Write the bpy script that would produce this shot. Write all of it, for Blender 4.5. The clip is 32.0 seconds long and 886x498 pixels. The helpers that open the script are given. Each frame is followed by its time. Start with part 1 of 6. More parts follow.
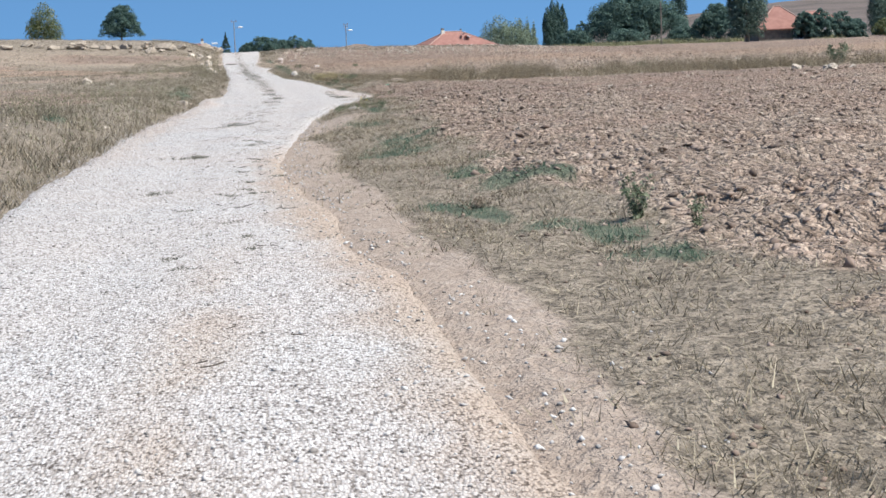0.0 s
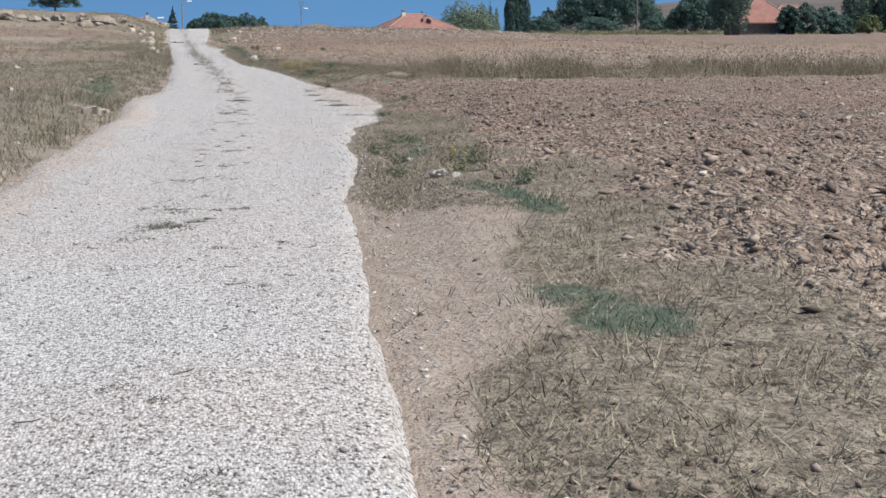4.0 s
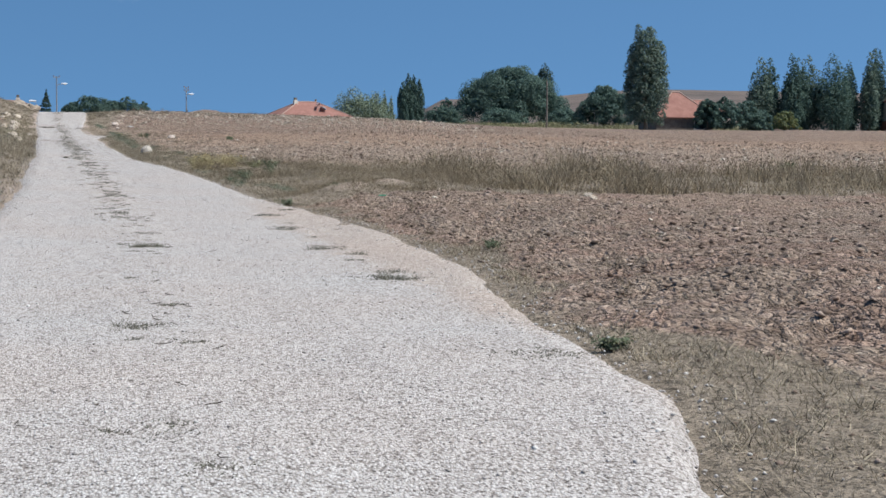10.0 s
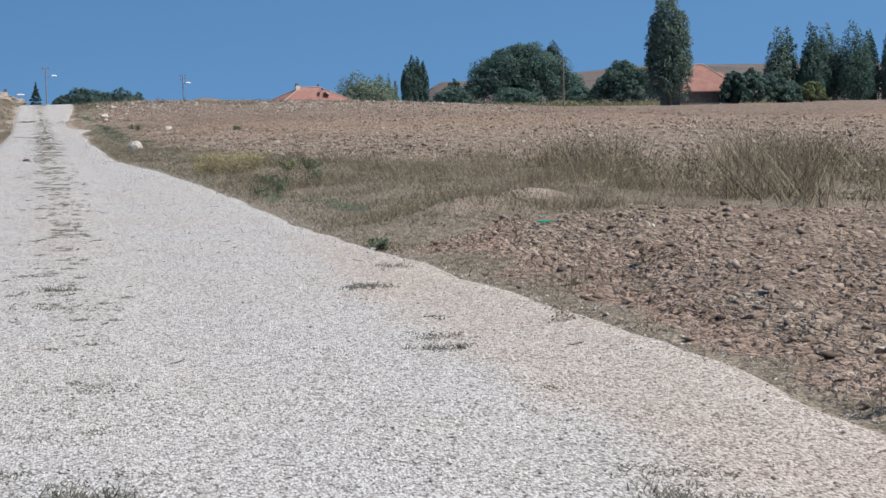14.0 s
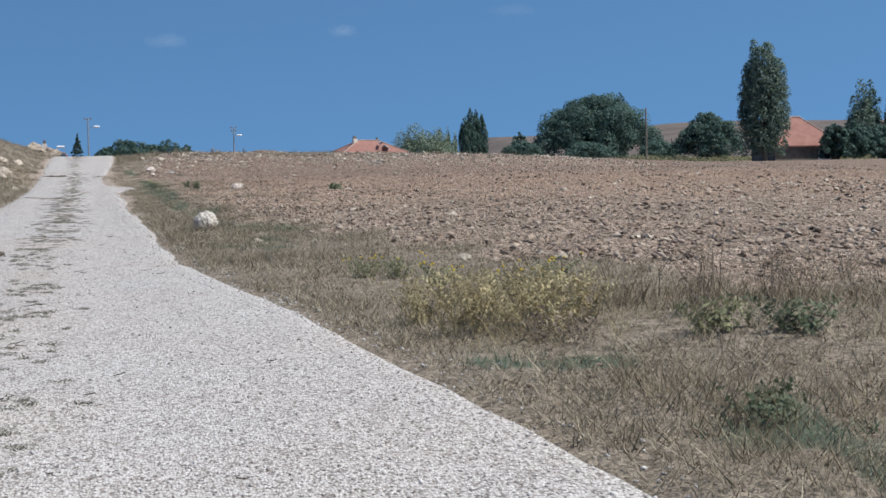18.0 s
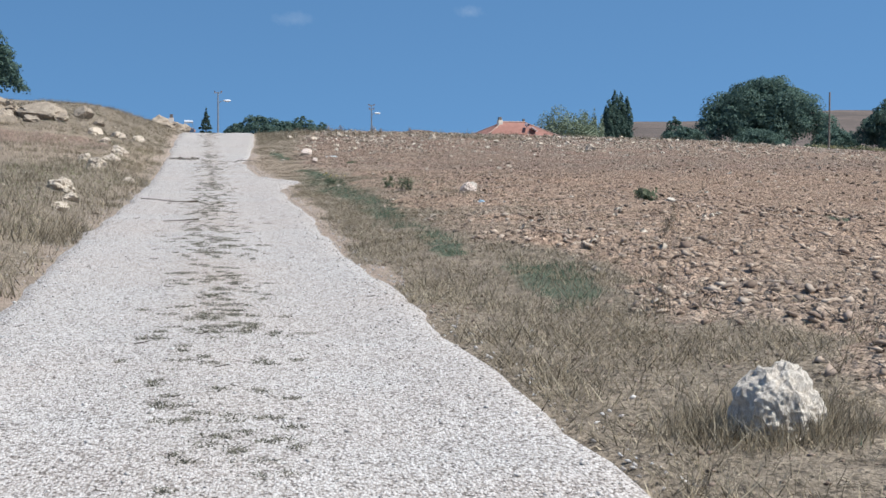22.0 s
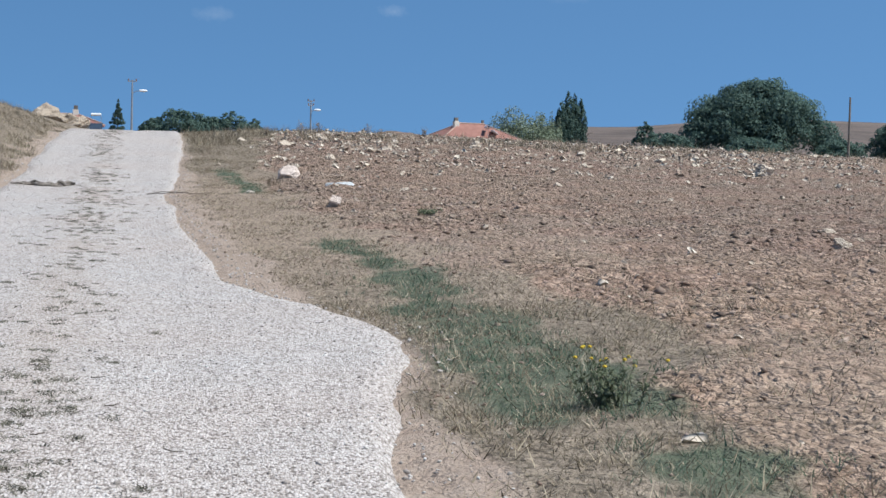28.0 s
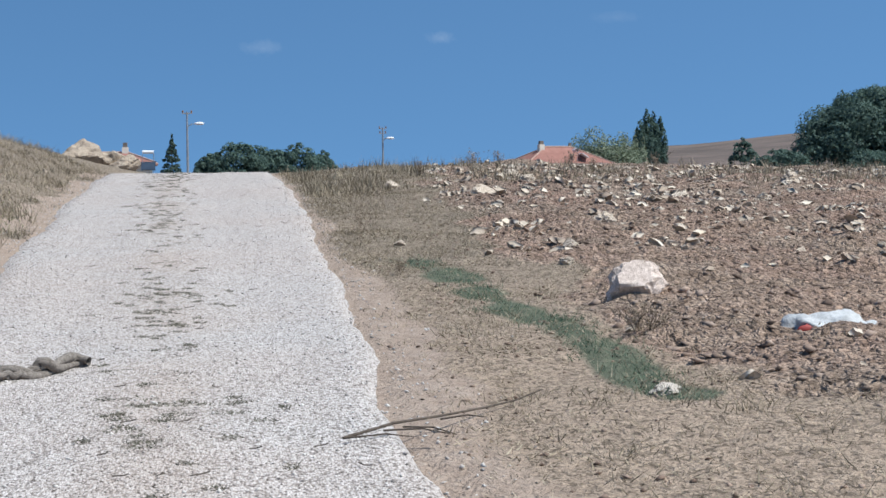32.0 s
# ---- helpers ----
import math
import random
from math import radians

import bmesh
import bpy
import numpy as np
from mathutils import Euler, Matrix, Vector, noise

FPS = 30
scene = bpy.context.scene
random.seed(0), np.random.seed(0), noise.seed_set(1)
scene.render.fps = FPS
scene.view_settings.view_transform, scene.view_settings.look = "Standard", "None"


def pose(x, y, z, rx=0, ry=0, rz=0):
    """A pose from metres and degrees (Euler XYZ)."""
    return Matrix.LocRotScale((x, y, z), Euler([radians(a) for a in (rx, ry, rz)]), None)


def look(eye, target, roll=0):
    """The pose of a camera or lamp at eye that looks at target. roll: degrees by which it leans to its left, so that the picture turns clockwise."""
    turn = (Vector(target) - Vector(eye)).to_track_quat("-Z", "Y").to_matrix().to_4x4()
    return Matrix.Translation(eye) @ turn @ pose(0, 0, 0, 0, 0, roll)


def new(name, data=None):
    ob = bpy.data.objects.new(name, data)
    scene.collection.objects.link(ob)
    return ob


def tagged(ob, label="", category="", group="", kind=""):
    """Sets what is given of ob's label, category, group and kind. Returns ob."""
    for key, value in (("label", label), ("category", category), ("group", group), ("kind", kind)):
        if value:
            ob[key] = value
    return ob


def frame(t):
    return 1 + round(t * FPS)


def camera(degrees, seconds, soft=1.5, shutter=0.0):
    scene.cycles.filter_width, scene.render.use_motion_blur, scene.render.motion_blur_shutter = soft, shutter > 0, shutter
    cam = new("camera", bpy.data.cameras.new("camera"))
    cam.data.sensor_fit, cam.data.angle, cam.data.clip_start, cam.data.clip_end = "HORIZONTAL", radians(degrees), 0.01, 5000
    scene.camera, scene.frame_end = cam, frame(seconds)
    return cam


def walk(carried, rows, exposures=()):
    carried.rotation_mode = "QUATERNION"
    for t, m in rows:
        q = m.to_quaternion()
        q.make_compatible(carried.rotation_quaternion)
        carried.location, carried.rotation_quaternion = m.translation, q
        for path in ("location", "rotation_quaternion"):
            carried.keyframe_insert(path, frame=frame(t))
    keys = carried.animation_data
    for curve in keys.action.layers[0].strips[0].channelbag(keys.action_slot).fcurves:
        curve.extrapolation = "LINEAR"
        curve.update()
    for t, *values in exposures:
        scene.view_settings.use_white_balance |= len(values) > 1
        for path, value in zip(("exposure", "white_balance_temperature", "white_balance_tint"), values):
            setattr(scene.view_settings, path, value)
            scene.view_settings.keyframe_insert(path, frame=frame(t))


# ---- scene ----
cam = camera(32.0, 32.0, soft=1.6)
PATH = [
    (0, (0.010, 0.000, 1.290), (1.218, 9.862, 0.158), -2.32),
    (0.5, (-0.053, 1.407, 1.285), (1.313, 11.246, 0.131), -2.04),
    (1, (-0.123, 2.861, 1.280), (1.240, 12.699, 0.114), -1.59),
    (1.5, (-0.188, 4.323, 1.282), (1.181, 14.169, 0.202), -1.41),
    (2, (-0.234, 5.988, 1.298), (1.287, 15.820, 0.296), -1.04),
    (2.5, (-0.263, 8.148, 1.344), (1.282, 17.977, 0.341), -1.22),
    (4.5, (0.034, 19.401, 1.738), (1.551, 29.201, 0.451), 0.02),
    (5, (-0.030, 20.989, 1.721), (1.034, 30.883, 0.734), -0.30),
    (5.5, (-0.123, 22.421, 1.720), (0.949, 32.322, 0.814), -0.08),
    (6, (-0.217, 23.836, 1.713), (1.025, 33.726, 0.912), -0.01),
    (6.5, (-0.278, 25.348, 1.724), (1.087, 35.235, 1.100), 0.23),
    (7, (-0.279, 26.808, 1.731), (1.245, 36.669, 1.066), 0.46),
    (7.5, (-0.244, 28.399, 1.743), (1.439, 38.231, 1.048), 0.60),
    (8, (-0.196, 30.075, 1.763), (1.607, 39.884, 1.044), 0.79),
    (8.5, (-0.159, 31.745, 1.780), (1.785, 41.529, 1.071), 0.92),
    (9, (-0.097, 33.408, 1.788), (1.908, 43.177, 1.049), 0.84),
    (9.5, (0.011, 35.007, 1.802), (2.227, 44.736, 1.146), 0.87),
    (10, (0.184, 36.550, 1.829), (2.535, 46.246, 1.162), 0.47),
    (10.5, (0.328, 38.070, 1.845), (2.804, 47.734, 1.156), 0.33),
    (11, (0.421, 39.546, 1.858), (2.987, 49.185, 1.150), 0.06),
    (11.5, (0.528, 41.119, 1.873), (3.159, 50.740, 1.157), 0.04),
    (12, (0.627, 42.659, 1.880), (3.071, 52.331, 1.186), -0.20),
    (12.5, (0.732, 44.204, 1.884), (3.195, 53.869, 1.167), -0.41),
    (13, (0.867, 45.851, 1.890), (3.369, 55.504, 1.148), -0.72),
    (13.5, (0.961, 47.595, 1.883), (3.345, 57.277, 1.122), -1.08),
    (14, (1.070, 49.481, 1.887), (3.409, 59.172, 1.111), -1.32),
    (14.5, (1.157, 51.392, 1.889), (3.364, 61.113, 1.104), -1.62),
    (15, (1.230, 53.335, 1.901), (3.384, 63.069, 1.116), -1.85),
    (15.5, (1.277, 55.292, 1.919), (3.295, 65.055, 1.137), -2.03),
    (17.5, (1.405, 66.257, 2.006), (3.401, 76.033, 1.326), -1.15),
    (18, (1.481, 68.812, 2.099), (3.567, 78.584, 1.686), -1.04),
    (18.5, (1.467, 71.244, 2.221), (3.553, 81.022, 2.009), -0.84),
    (19, (1.412, 73.625, 2.325), (3.207, 83.460, 2.081), -0.45),
    (19.5, (1.309, 75.944, 2.395), (2.955, 85.804, 2.134), -0.05),
    (20, (1.211, 78.244, 2.439), (2.788, 88.114, 2.125), 0.11),
    (20.5, (1.083, 80.553, 2.469), (2.653, 90.421, 2.071), 0.24),
    (21, (0.959, 82.967, 2.486), (2.445, 92.846, 2.035), 0.26),
    (21.5, (0.798, 85.430, 2.520), (2.079, 95.336, 2.044), 0.34),
    (22, (0.646, 88.011, 2.574), (1.978, 97.908, 2.052), 0.33),
    (22.5, (0.542, 90.528, 2.634), (1.959, 100.411, 2.067), 0.43),
    (23, (0.487, 93.272, 2.710), (2.000, 103.141, 2.154), 0.79),
    (23.5, (0.472, 95.912, 2.781), (2.134, 105.756, 2.203), 0.94),
    (24, (0.439, 98.500, 2.835), (2.200, 108.329, 2.291), 1.21),
    (24.5, (0.446, 101.138, 2.888), (2.281, 110.953, 2.348), 1.34),
    (26.5, (0.789, 111.275, 3.140), (2.950, 121.029, 2.694), 1.02),
    (27, (0.734, 113.727, 3.184), (2.563, 123.547, 2.726), 1.87),
    (27.5, (0.698, 116.133, 3.247), (2.526, 125.954, 2.786), 1.50),
    (28, (0.679, 118.565, 3.325), (2.540, 128.377, 2.818), 1.52),
    (28.5, (0.555, 121.017, 3.354), (2.162, 130.870, 2.786), 1.33),
    (29, (0.480, 123.446, 3.402), (1.995, 133.312, 2.791), 1.09),
    (29.5, (0.384, 125.839, 3.461), (1.949, 135.702, 2.956), 0.95),
    (30, (0.285, 128.353, 3.544), (1.830, 138.221, 3.055), 0.96),
    (30.5, (0.198, 130.832, 3.606), (1.777, 140.693, 3.091), 0.78),
    (31, (0.119, 133.329, 3.658), (1.696, 143.188, 3.103), -0.07),
    (31.5, (0.056, 135.974, 3.769), (1.559, 145.845, 3.220), -0.49),
    (32, (-0.019, 138.644, 3.897), (1.503, 148.521, 3.553), -0.54),
]
walk(cam, [(t, look(eye, target, roll)) for t, eye, target, roll in PATH],
     exposures=[(0.0, 0.62, 6280, 7), (2.5, 0.62, 6280, 7), (4.5, 0.25, 6310, 7), (15.5, 0.23, 6310, 7), (17.5, 0.22, 6270, 7), (18.0, 0.22, 6250, 7), (19.0, 0.34, 6290, 7), (22.0, 0.38, 6310, 7), (27.0, 0.34, 6230, 7), (32.0, 0.34, 6200, 7)])

# ---- world and sun ----
SUN_ELEV, SUN_AZ = radians(57), radians(118)  # azimuth clockwise from +y
world = bpy.data.worlds.new("world")
scene.world = world
world.use_nodes = True
wn, wl = world.node_tree.nodes, world.node_tree.links
sky = wn.new("ShaderNodeTexSky")
sky.sky_type, sky.sun_disc = "NISHITA", False
sky.sun_elevation, sky.sun_rotation = SUN_ELEV, SUN_AZ
sky.altitude, sky.air_density, sky.dust_density, sky.ozone_density = 900, 1.0, 0.6, 2.0
# the clear dark blue starts close to the horizon in this dry air
wco = wn.new("ShaderNodeTexCoord")
wlift = wn.new("ShaderNodeVectorMath")
wlift.operation = "ADD"
wlift.inputs[1].default_value = (0, 0, 0.32)
wl.new(wco.outputs["Generated"], wlift.inputs[0])
wl.new(wlift.outputs[0], sky.inputs[0])
wtint = wn.new("ShaderNodeMix")
wtint.data_type, wtint.blend_type = "RGBA", "MULTIPLY"
wtint.inputs[0].default_value, wtint.inputs[7].default_value = 1.0, (0.82, 1.09, 1.17, 1)
wl.new(sky.outputs[0], wtint.inputs[6])
wl.new(wtint.outputs[2], wn["Background"].inputs[0])
wn["Background"].inputs[1].default_value = 0.1
sun = new("sun", bpy.data.lights.new("sun", "SUN"))
sun.data.energy, sun.data.angle, sun.data.color = 4.7, radians(0.55), (1.0, 0.965, 0.92)
sun_dir = Vector((math.sin(SUN_AZ) * math.cos(SUN_ELEV), math.cos(SUN_AZ) * math.cos(SUN_ELEV), math.sin(SUN_ELEV)))
sun.matrix_world = look(sun_dir * 50, (0, 0, 0))

# ---- plan: road line and lie of the land ----
ROAD_Y = [-60, 0, 8.5, 20, 34, 46, 56, 67.8, 80, 93, 118, 130, 146, 149, 152, 157, 161.6, 170, 178, 186, 200, 230, 330, 600]
ROAD_Z = [-0.3, 0.02, 0.22, 0.42, 0.5, 0.58, 0.58, 0.79, 1.15, 1.4, 1.86, 2.2, 2.74, 2.85, 2.98, 3.28, 3.62, 4.15, 4.5, 4.62, 4.5, 3.9, 3.6, 3.6]
LEFT = [(-60, -2.0), (13, -2.0), (29, -1.95), (38, -1.75), (44, -1.45), (48, -1.48), (51, -1.63), (55.6, -1.72), (59, -1.44), (61.2, -1.02), (70, -0.92), (91, -0.98), (99, -1.1), (113, -1.4), (127, -1.55), (149, -2.05), (160, -2.3), (176, -2.45), (186, -2.45), (230, 2.0), (400, 6.0)]
RIGHT = [(-60, 1.2), (0, 1.08), (6, 0.92), (10, 0.68), (14, 0.47), (17, 0.4), (23, 0.77), (30, 1.3), (34, 1.8), (38, 2.15), (42, 2.65), (44, 3.3), (46, 3.5), (48, 3.6), (52, 4.35), (57, 4.6), (61, 4.35), (65, 3.9), (71, 3.65), (75, 3.35), (81, 2.9), (86, 2.3), (95, 2.1), (107, 1.9), (119, 1.87), (123, 1.78), (125.1, 1.83), (126.8, 2.0), (128.2, 2.35), (129.0, 2.42), (130.4, 2.08), (131.2, 1.7), (132.2, 1.42), (136, 1.3), (139, 1.18), (143.5, 1.06), (146, 0.97), (147.5, 1.05), (152, 1.26), (160, 1.5), (168, 1.67), (180, 1.75), (186, 1.75), (230, 6.0), (400, 10.0)]
FIELD_Y = [-400, -60, 60, 310, 420, 700, 1000, 1350, 1600, 2600]
FIELD_Z = [-4, -1.2, 0.95, 5.35, 5.8, 10.6, 28, 54, 56, 40]


def smooth(a, b, v):
    u = np.clip((np.asarray(v, float) - a) / (b - a), 0, 1)
    return u * u * (3 - 2 * u)


def left_edge(y):
    return np.interp(y, [p[0] for p in LEFT], [p[1] for p in LEFT])


def right_edge(y):
    return np.interp(y, [p[0] for p in RIGHT], [p[1] for p in RIGHT])


def road_z(y):
    return np.interp(y, ROAD_Y, ROAD_Z)


def ground_z(x, y):
    """The lie of the land, without clods."""
    x, y = np.asarray(x, float), np.asarray(y, float)
    base = road_z(y)
    far = np.interp(y, FIELD_Y, FIELD_Z)
    lx, rx = left_edge(y), right_edge(y)
    off_r, off_l = np.maximum(x - rx, 0), np.maximum(lx - x, 0)
    az = np.degrees(np.arctan2(x, np.maximum(y, 1)))
    low = np.interp(y, [0, 330, 700, 1350, 2600], [0, 3.6, 3.8, 6, 4])
    hill = np.where(y > 330, low + (far - low) * (0.76 * smooth(10.8, 13.4, az) + 0.24 * smooth(15.0, 21.0, az)), far)
    w = smooth(10, 60, x)
    near = base + (0.17 - 0.13 * np.exp(-(((y - 152) / 7) ** 2))) * smooth(0.2, 3.0, off_r) + 0.15 * np.exp(-(((y - 29) / 6) ** 2)) * smooth(0.05, 0.8, off_r)
    z = near * (1 - w) + hill * w
    z = np.where((y > 330) & (x < 60), z * (1 - smooth(330, 700, y)) + hill * smooth(330, 700, y), z)
    ridge = 1.0 * np.exp(-((y - 172) / 26) ** 2) * smooth(0.3, 5, off_l) + 0.05 * np.minimum(off_l, 22) * np.exp(-((y - 172) / 45) ** 2)
    z = z + (0.34 * smooth(0.1, 1.6, off_l) + ridge) * (off_l > 0)
    return z

# ---- helpers for meshes ----
rng = np.random.default_rng(7)
_table = rng.random((256, 256))


def vnoise(x, y, size, salt=0):
    """Smooth value noise, 0 to 1, with cells of the given size."""
    x, y = np.asarray(x, float) / size + salt * 17.3, np.asarray(y, float) / size + salt * 31.7
    i, j = np.floor(x).astype(int), np.floor(y).astype(int)
    u, v = x - i, y - j
    u, v = u * u * (3 - 2 * u), v * v * (3 - 2 * v)
    a, b = _table[i % 256, j % 256], _table[(i + 1) % 256, j % 256]
    c, d = _table[i % 256, (j + 1) % 256], _table[(i + 1) % 256, (j + 1) % 256]
    return (a * (1 - u) + b * u) * (1 - v) + (c * (1 - u) + d * u) * v


def mesh_np(name, verts, faces, mat, soft=False):
    """A mesh from arrays; all faces have the same number of corners."""
    verts, faces = np.asarray(verts, np.float32), np.asarray(faces, np.int32)
    me = bpy.data.meshes.new(name)
    me.vertices.add(len(verts))
    me.vertices.foreach_set("co", verts.ravel())
    me.loops.add(faces.size)
    me.loops.foreach_set("vertex_index", faces.ravel())
    me.polygons.add(len(faces))
    me.polygons.foreach_set("loop_start", np.arange(0, faces.size, faces.shape[1], dtype=np.int32))
    if soft:
        me.polygons.foreach_set("use_smooth", np.ones(len(faces), bool))
    me.update(calc_edges=True)
    me.materials.append(mat)
    return me


def mesh_bm(name, bm, mat, soft=False):
    me = bpy.data.meshes.new(name)
    bmesh.ops.recalc_face_normals(bm, faces=bm.faces)
    bm.to_mesh(me)
    bm.free()
    me.materials.append(mat)
    if soft:
        for p in me.polygons:
            p.use_smooth = True
    return me


def part(name, me, parent, label=""):
    ob = new(name, me)
    ob.parent = parent
    if label:
        tagged(ob, label)
    return ob


def thing(name, m, label, category, group=""):
    ob = new(name)
    ob.matrix_basis = m
    return tagged(ob, label, category, group)


def box(bm, x0, x1, y0, y1, z0, z1, bevel=0.0):
    r = bmesh.ops.create_cube(bm, size=1, matrix=Matrix.Translation(((x0 + x1) / 2, (y0 + y1) / 2, (z0 + z1) / 2)) @ Matrix.Diagonal((x1 - x0, y1 - y0, z1 - z0, 1)))
    if bevel:
        edges = list({e for v in r["verts"] for e in v.link_edges})
        bmesh.ops.bevel(bm, geom=edges, offset=bevel, segments=2, affect="EDGES")
    return bm


def box_mesh(name, mat, *a, bevel=0.0):
    return mesh_bm(name, box(bmesh.new(), *a, bevel=bevel), mat)


def tube(points, radii, sides=8, cap=True):
    """A tapered tube along points, as verts and quads."""
    pts = np.asarray(points, float)
    radii = np.broadcast_to(np.asarray(radii, float), (len(pts),))
    tang = np.gradient(pts, axis=0)
    tang /= np.linalg.norm(tang, axis=1, keepdims=True) + 1e-9
    side = np.cross(tang, np.where(np.abs(tang[:, 2:3]) > 0.9, [[1.0, 0, 0]], [[0, 0, 1.0]]))
    side /= np.linalg.norm(side, axis=1, keepdims=True) + 1e-9
    up = np.cross(tang, side)
    a = np.linspace(0, 2 * np.pi, sides, endpoint=False)
    v = pts[:, None] + radii[:, None, None] * (np.cos(a)[None, :, None] * side[:, None] + np.sin(a)[None, :, None] * up[:, None])
    n = len(pts)
    i = np.arange(n - 1)[:, None] * sides + np.arange(sides)
    j = np.arange(n - 1)[:, None] * sides + (np.arange(sides) + 1) % sides
    f = np.stack([i, j, j + sides, i + sides], -1).reshape(-1, 4)
    return v.reshape(-1, 3), f


def merge(pieces):
    verts, faces, k = [], [], 0
    for v, f in pieces:
        verts.append(v)
        faces.append(np.asarray(f) + k)
        k += len(v)
    return np.concatenate(verts), np.concatenate(faces)


# ---- materials ----
def material(name, rough=0.9, metal=0.0):
    m = bpy.data.materials.new(name)
    m.use_nodes = True
    b = m.node_tree.nodes["Principled BSDF"]
    b.inputs["Roughness"].default_value, b.inputs["Metallic"].default_value = rough, metal
    b.inputs["Specular IOR Level"].default_value = 0.3
    return m, m.node_tree.nodes, m.node_tree.links, b


def ramp(nodes, links, src, stops):
    r = nodes.new("ShaderNodeValToRGB")
    while len(r.color_ramp.elements) < len(stops):
        r.color_ramp.elements.new(0.5)
    for e, (at, c) in zip(r.color_ramp.elements, stops):
        e.position = at
        e.color = (*c, 1) if len(c) == 3 else c
    links.new(src, r.inputs[0])
    return r.outputs[0]


def noise_tex(nodes, links, scale, detail=4, rough=0.6, vec=None):
    t = nodes.new("ShaderNodeTexNoise")
    t.inputs["Scale"].default_value, t.inputs["Detail"].default_value, t.inputs["Roughness"].default_value = scale, detail, rough
    if vec is not None:
        links.new(vec, t.inputs["Vector"])
    return t.outputs["Fac"]


def mix_rgb(nodes, links, fac, a, b, kind="MIX"):
    m = nodes.new("ShaderNodeMix")
    m.data_type, m.blend_type = "RGBA", kind
    for sock, val in ((m.inputs[0], fac), (m.inputs[6], a), (m.inputs[7], b)):
        if isinstance(val, bpy.types.NodeSocket):
            links.new(val, sock)
        elif isinstance(val, tuple):
            sock.default_value = (*val, 1)
        else:
            sock.default_value = val
    return m.outputs[2]


def math_node(nodes, links, op, a, b, clamp=False):
    m = nodes.new("ShaderNodeMath")
    m.operation, m.use_clamp = op, clamp
    for sock, val in zip(m.inputs, (a, b)):
        if isinstance(val, bpy.types.NodeSocket):
            links.new(val, sock)
        else:
            sock.default_value = val
    return m.outputs[0]


def bump(nodes, links, shader, height, strength, distance):
    b = nodes.new("ShaderNodeBump")
    b.inputs["Strength"].default_value, b.inputs["Distance"].default_value = strength, distance
    links.new(height, b.inputs["Height"])
    links.new(b.outputs[0], shader.inputs["Normal"])


def world_pos(nodes):
    return nodes.new("ShaderNodeNewGeometry").outputs["Position"]


def plain(name, c1, c2, scale=3.0, rough=0.85, metal=0.0, bump_d=0.0, fine=None):
    """A material of two tones mixed by noise at two scales, varied a little from piece to piece."""
    m, n, l, b = material(name, rough, metal)
    vec = n.new("ShaderNodeTexCoord").outputs["Object"]
    a = noise_tex(n, l, scale, 5, 0.65, vec)
    f = noise_tex(n, l, fine or scale * 9, 3, 0.6, vec)
    k = math_node(n, l, "ADD", math_node(n, l, "MULTIPLY", a, 0.7), math_node(n, l, "MULTIPLY", f, 0.3))
    col = ramp(n, l, k, [(0.35, c1), (0.65, c2)])
    isl = n.new("ShaderNodeNewGeometry").outputs["Random Per Island"]
    tone = ramp(n, l, isl, [(0, (0.8, 0.8, 0.8)), (1, (1.15, 1.15, 1.15))])
    l.new(mix_rgb(n, l, 0.6, col, tone, "MULTIPLY"), b.inputs["Base Color"])
    if bump_d:
        bump(n, l, b, k, 0.8, bump_d)
    return m


def island_mat(name, tones, rough=0.9, through_light=0.0, patch=None):
    """For leaves, blades, pebbles and clods: each piece takes its tone at random, with broad patches over the place."""
    m, n, l, b = material(name, rough)
    isl = n.new("ShaderNodeNewGeometry").outputs["Random Per Island"]
    step = 1.0 / (len(tones) - 1)
    col = ramp(n, l, isl, [(i * step, c) for i, c in enumerate(tones)])
    if patch:
        k = noise_tex(n, l, patch[0], 3, 0.6, world_pos(n))
        col = mix_rgb(n, l, ramp(n, l, k, [(0.38, (0, 0, 0)), (0.62, (1, 1, 1))]), col, mix_rgb(n, l, 1.0, col, patch[1], "MULTIPLY"))
    l.new(col, b.inputs["Base Color"])
    if through_light:
        t = n.new("ShaderNodeBsdfTranslucent")
        l.new(col, t.inputs["Color"])
        s = n.new("ShaderNodeMixShader")
        s.inputs[0].default_value = through_light
        l.new(b.outputs[0], s.inputs[1])
        l.new(t.outputs[0], s.inputs[2])
        l.new(s.outputs[0], n["Material Output"].inputs["Surface"])
    return m


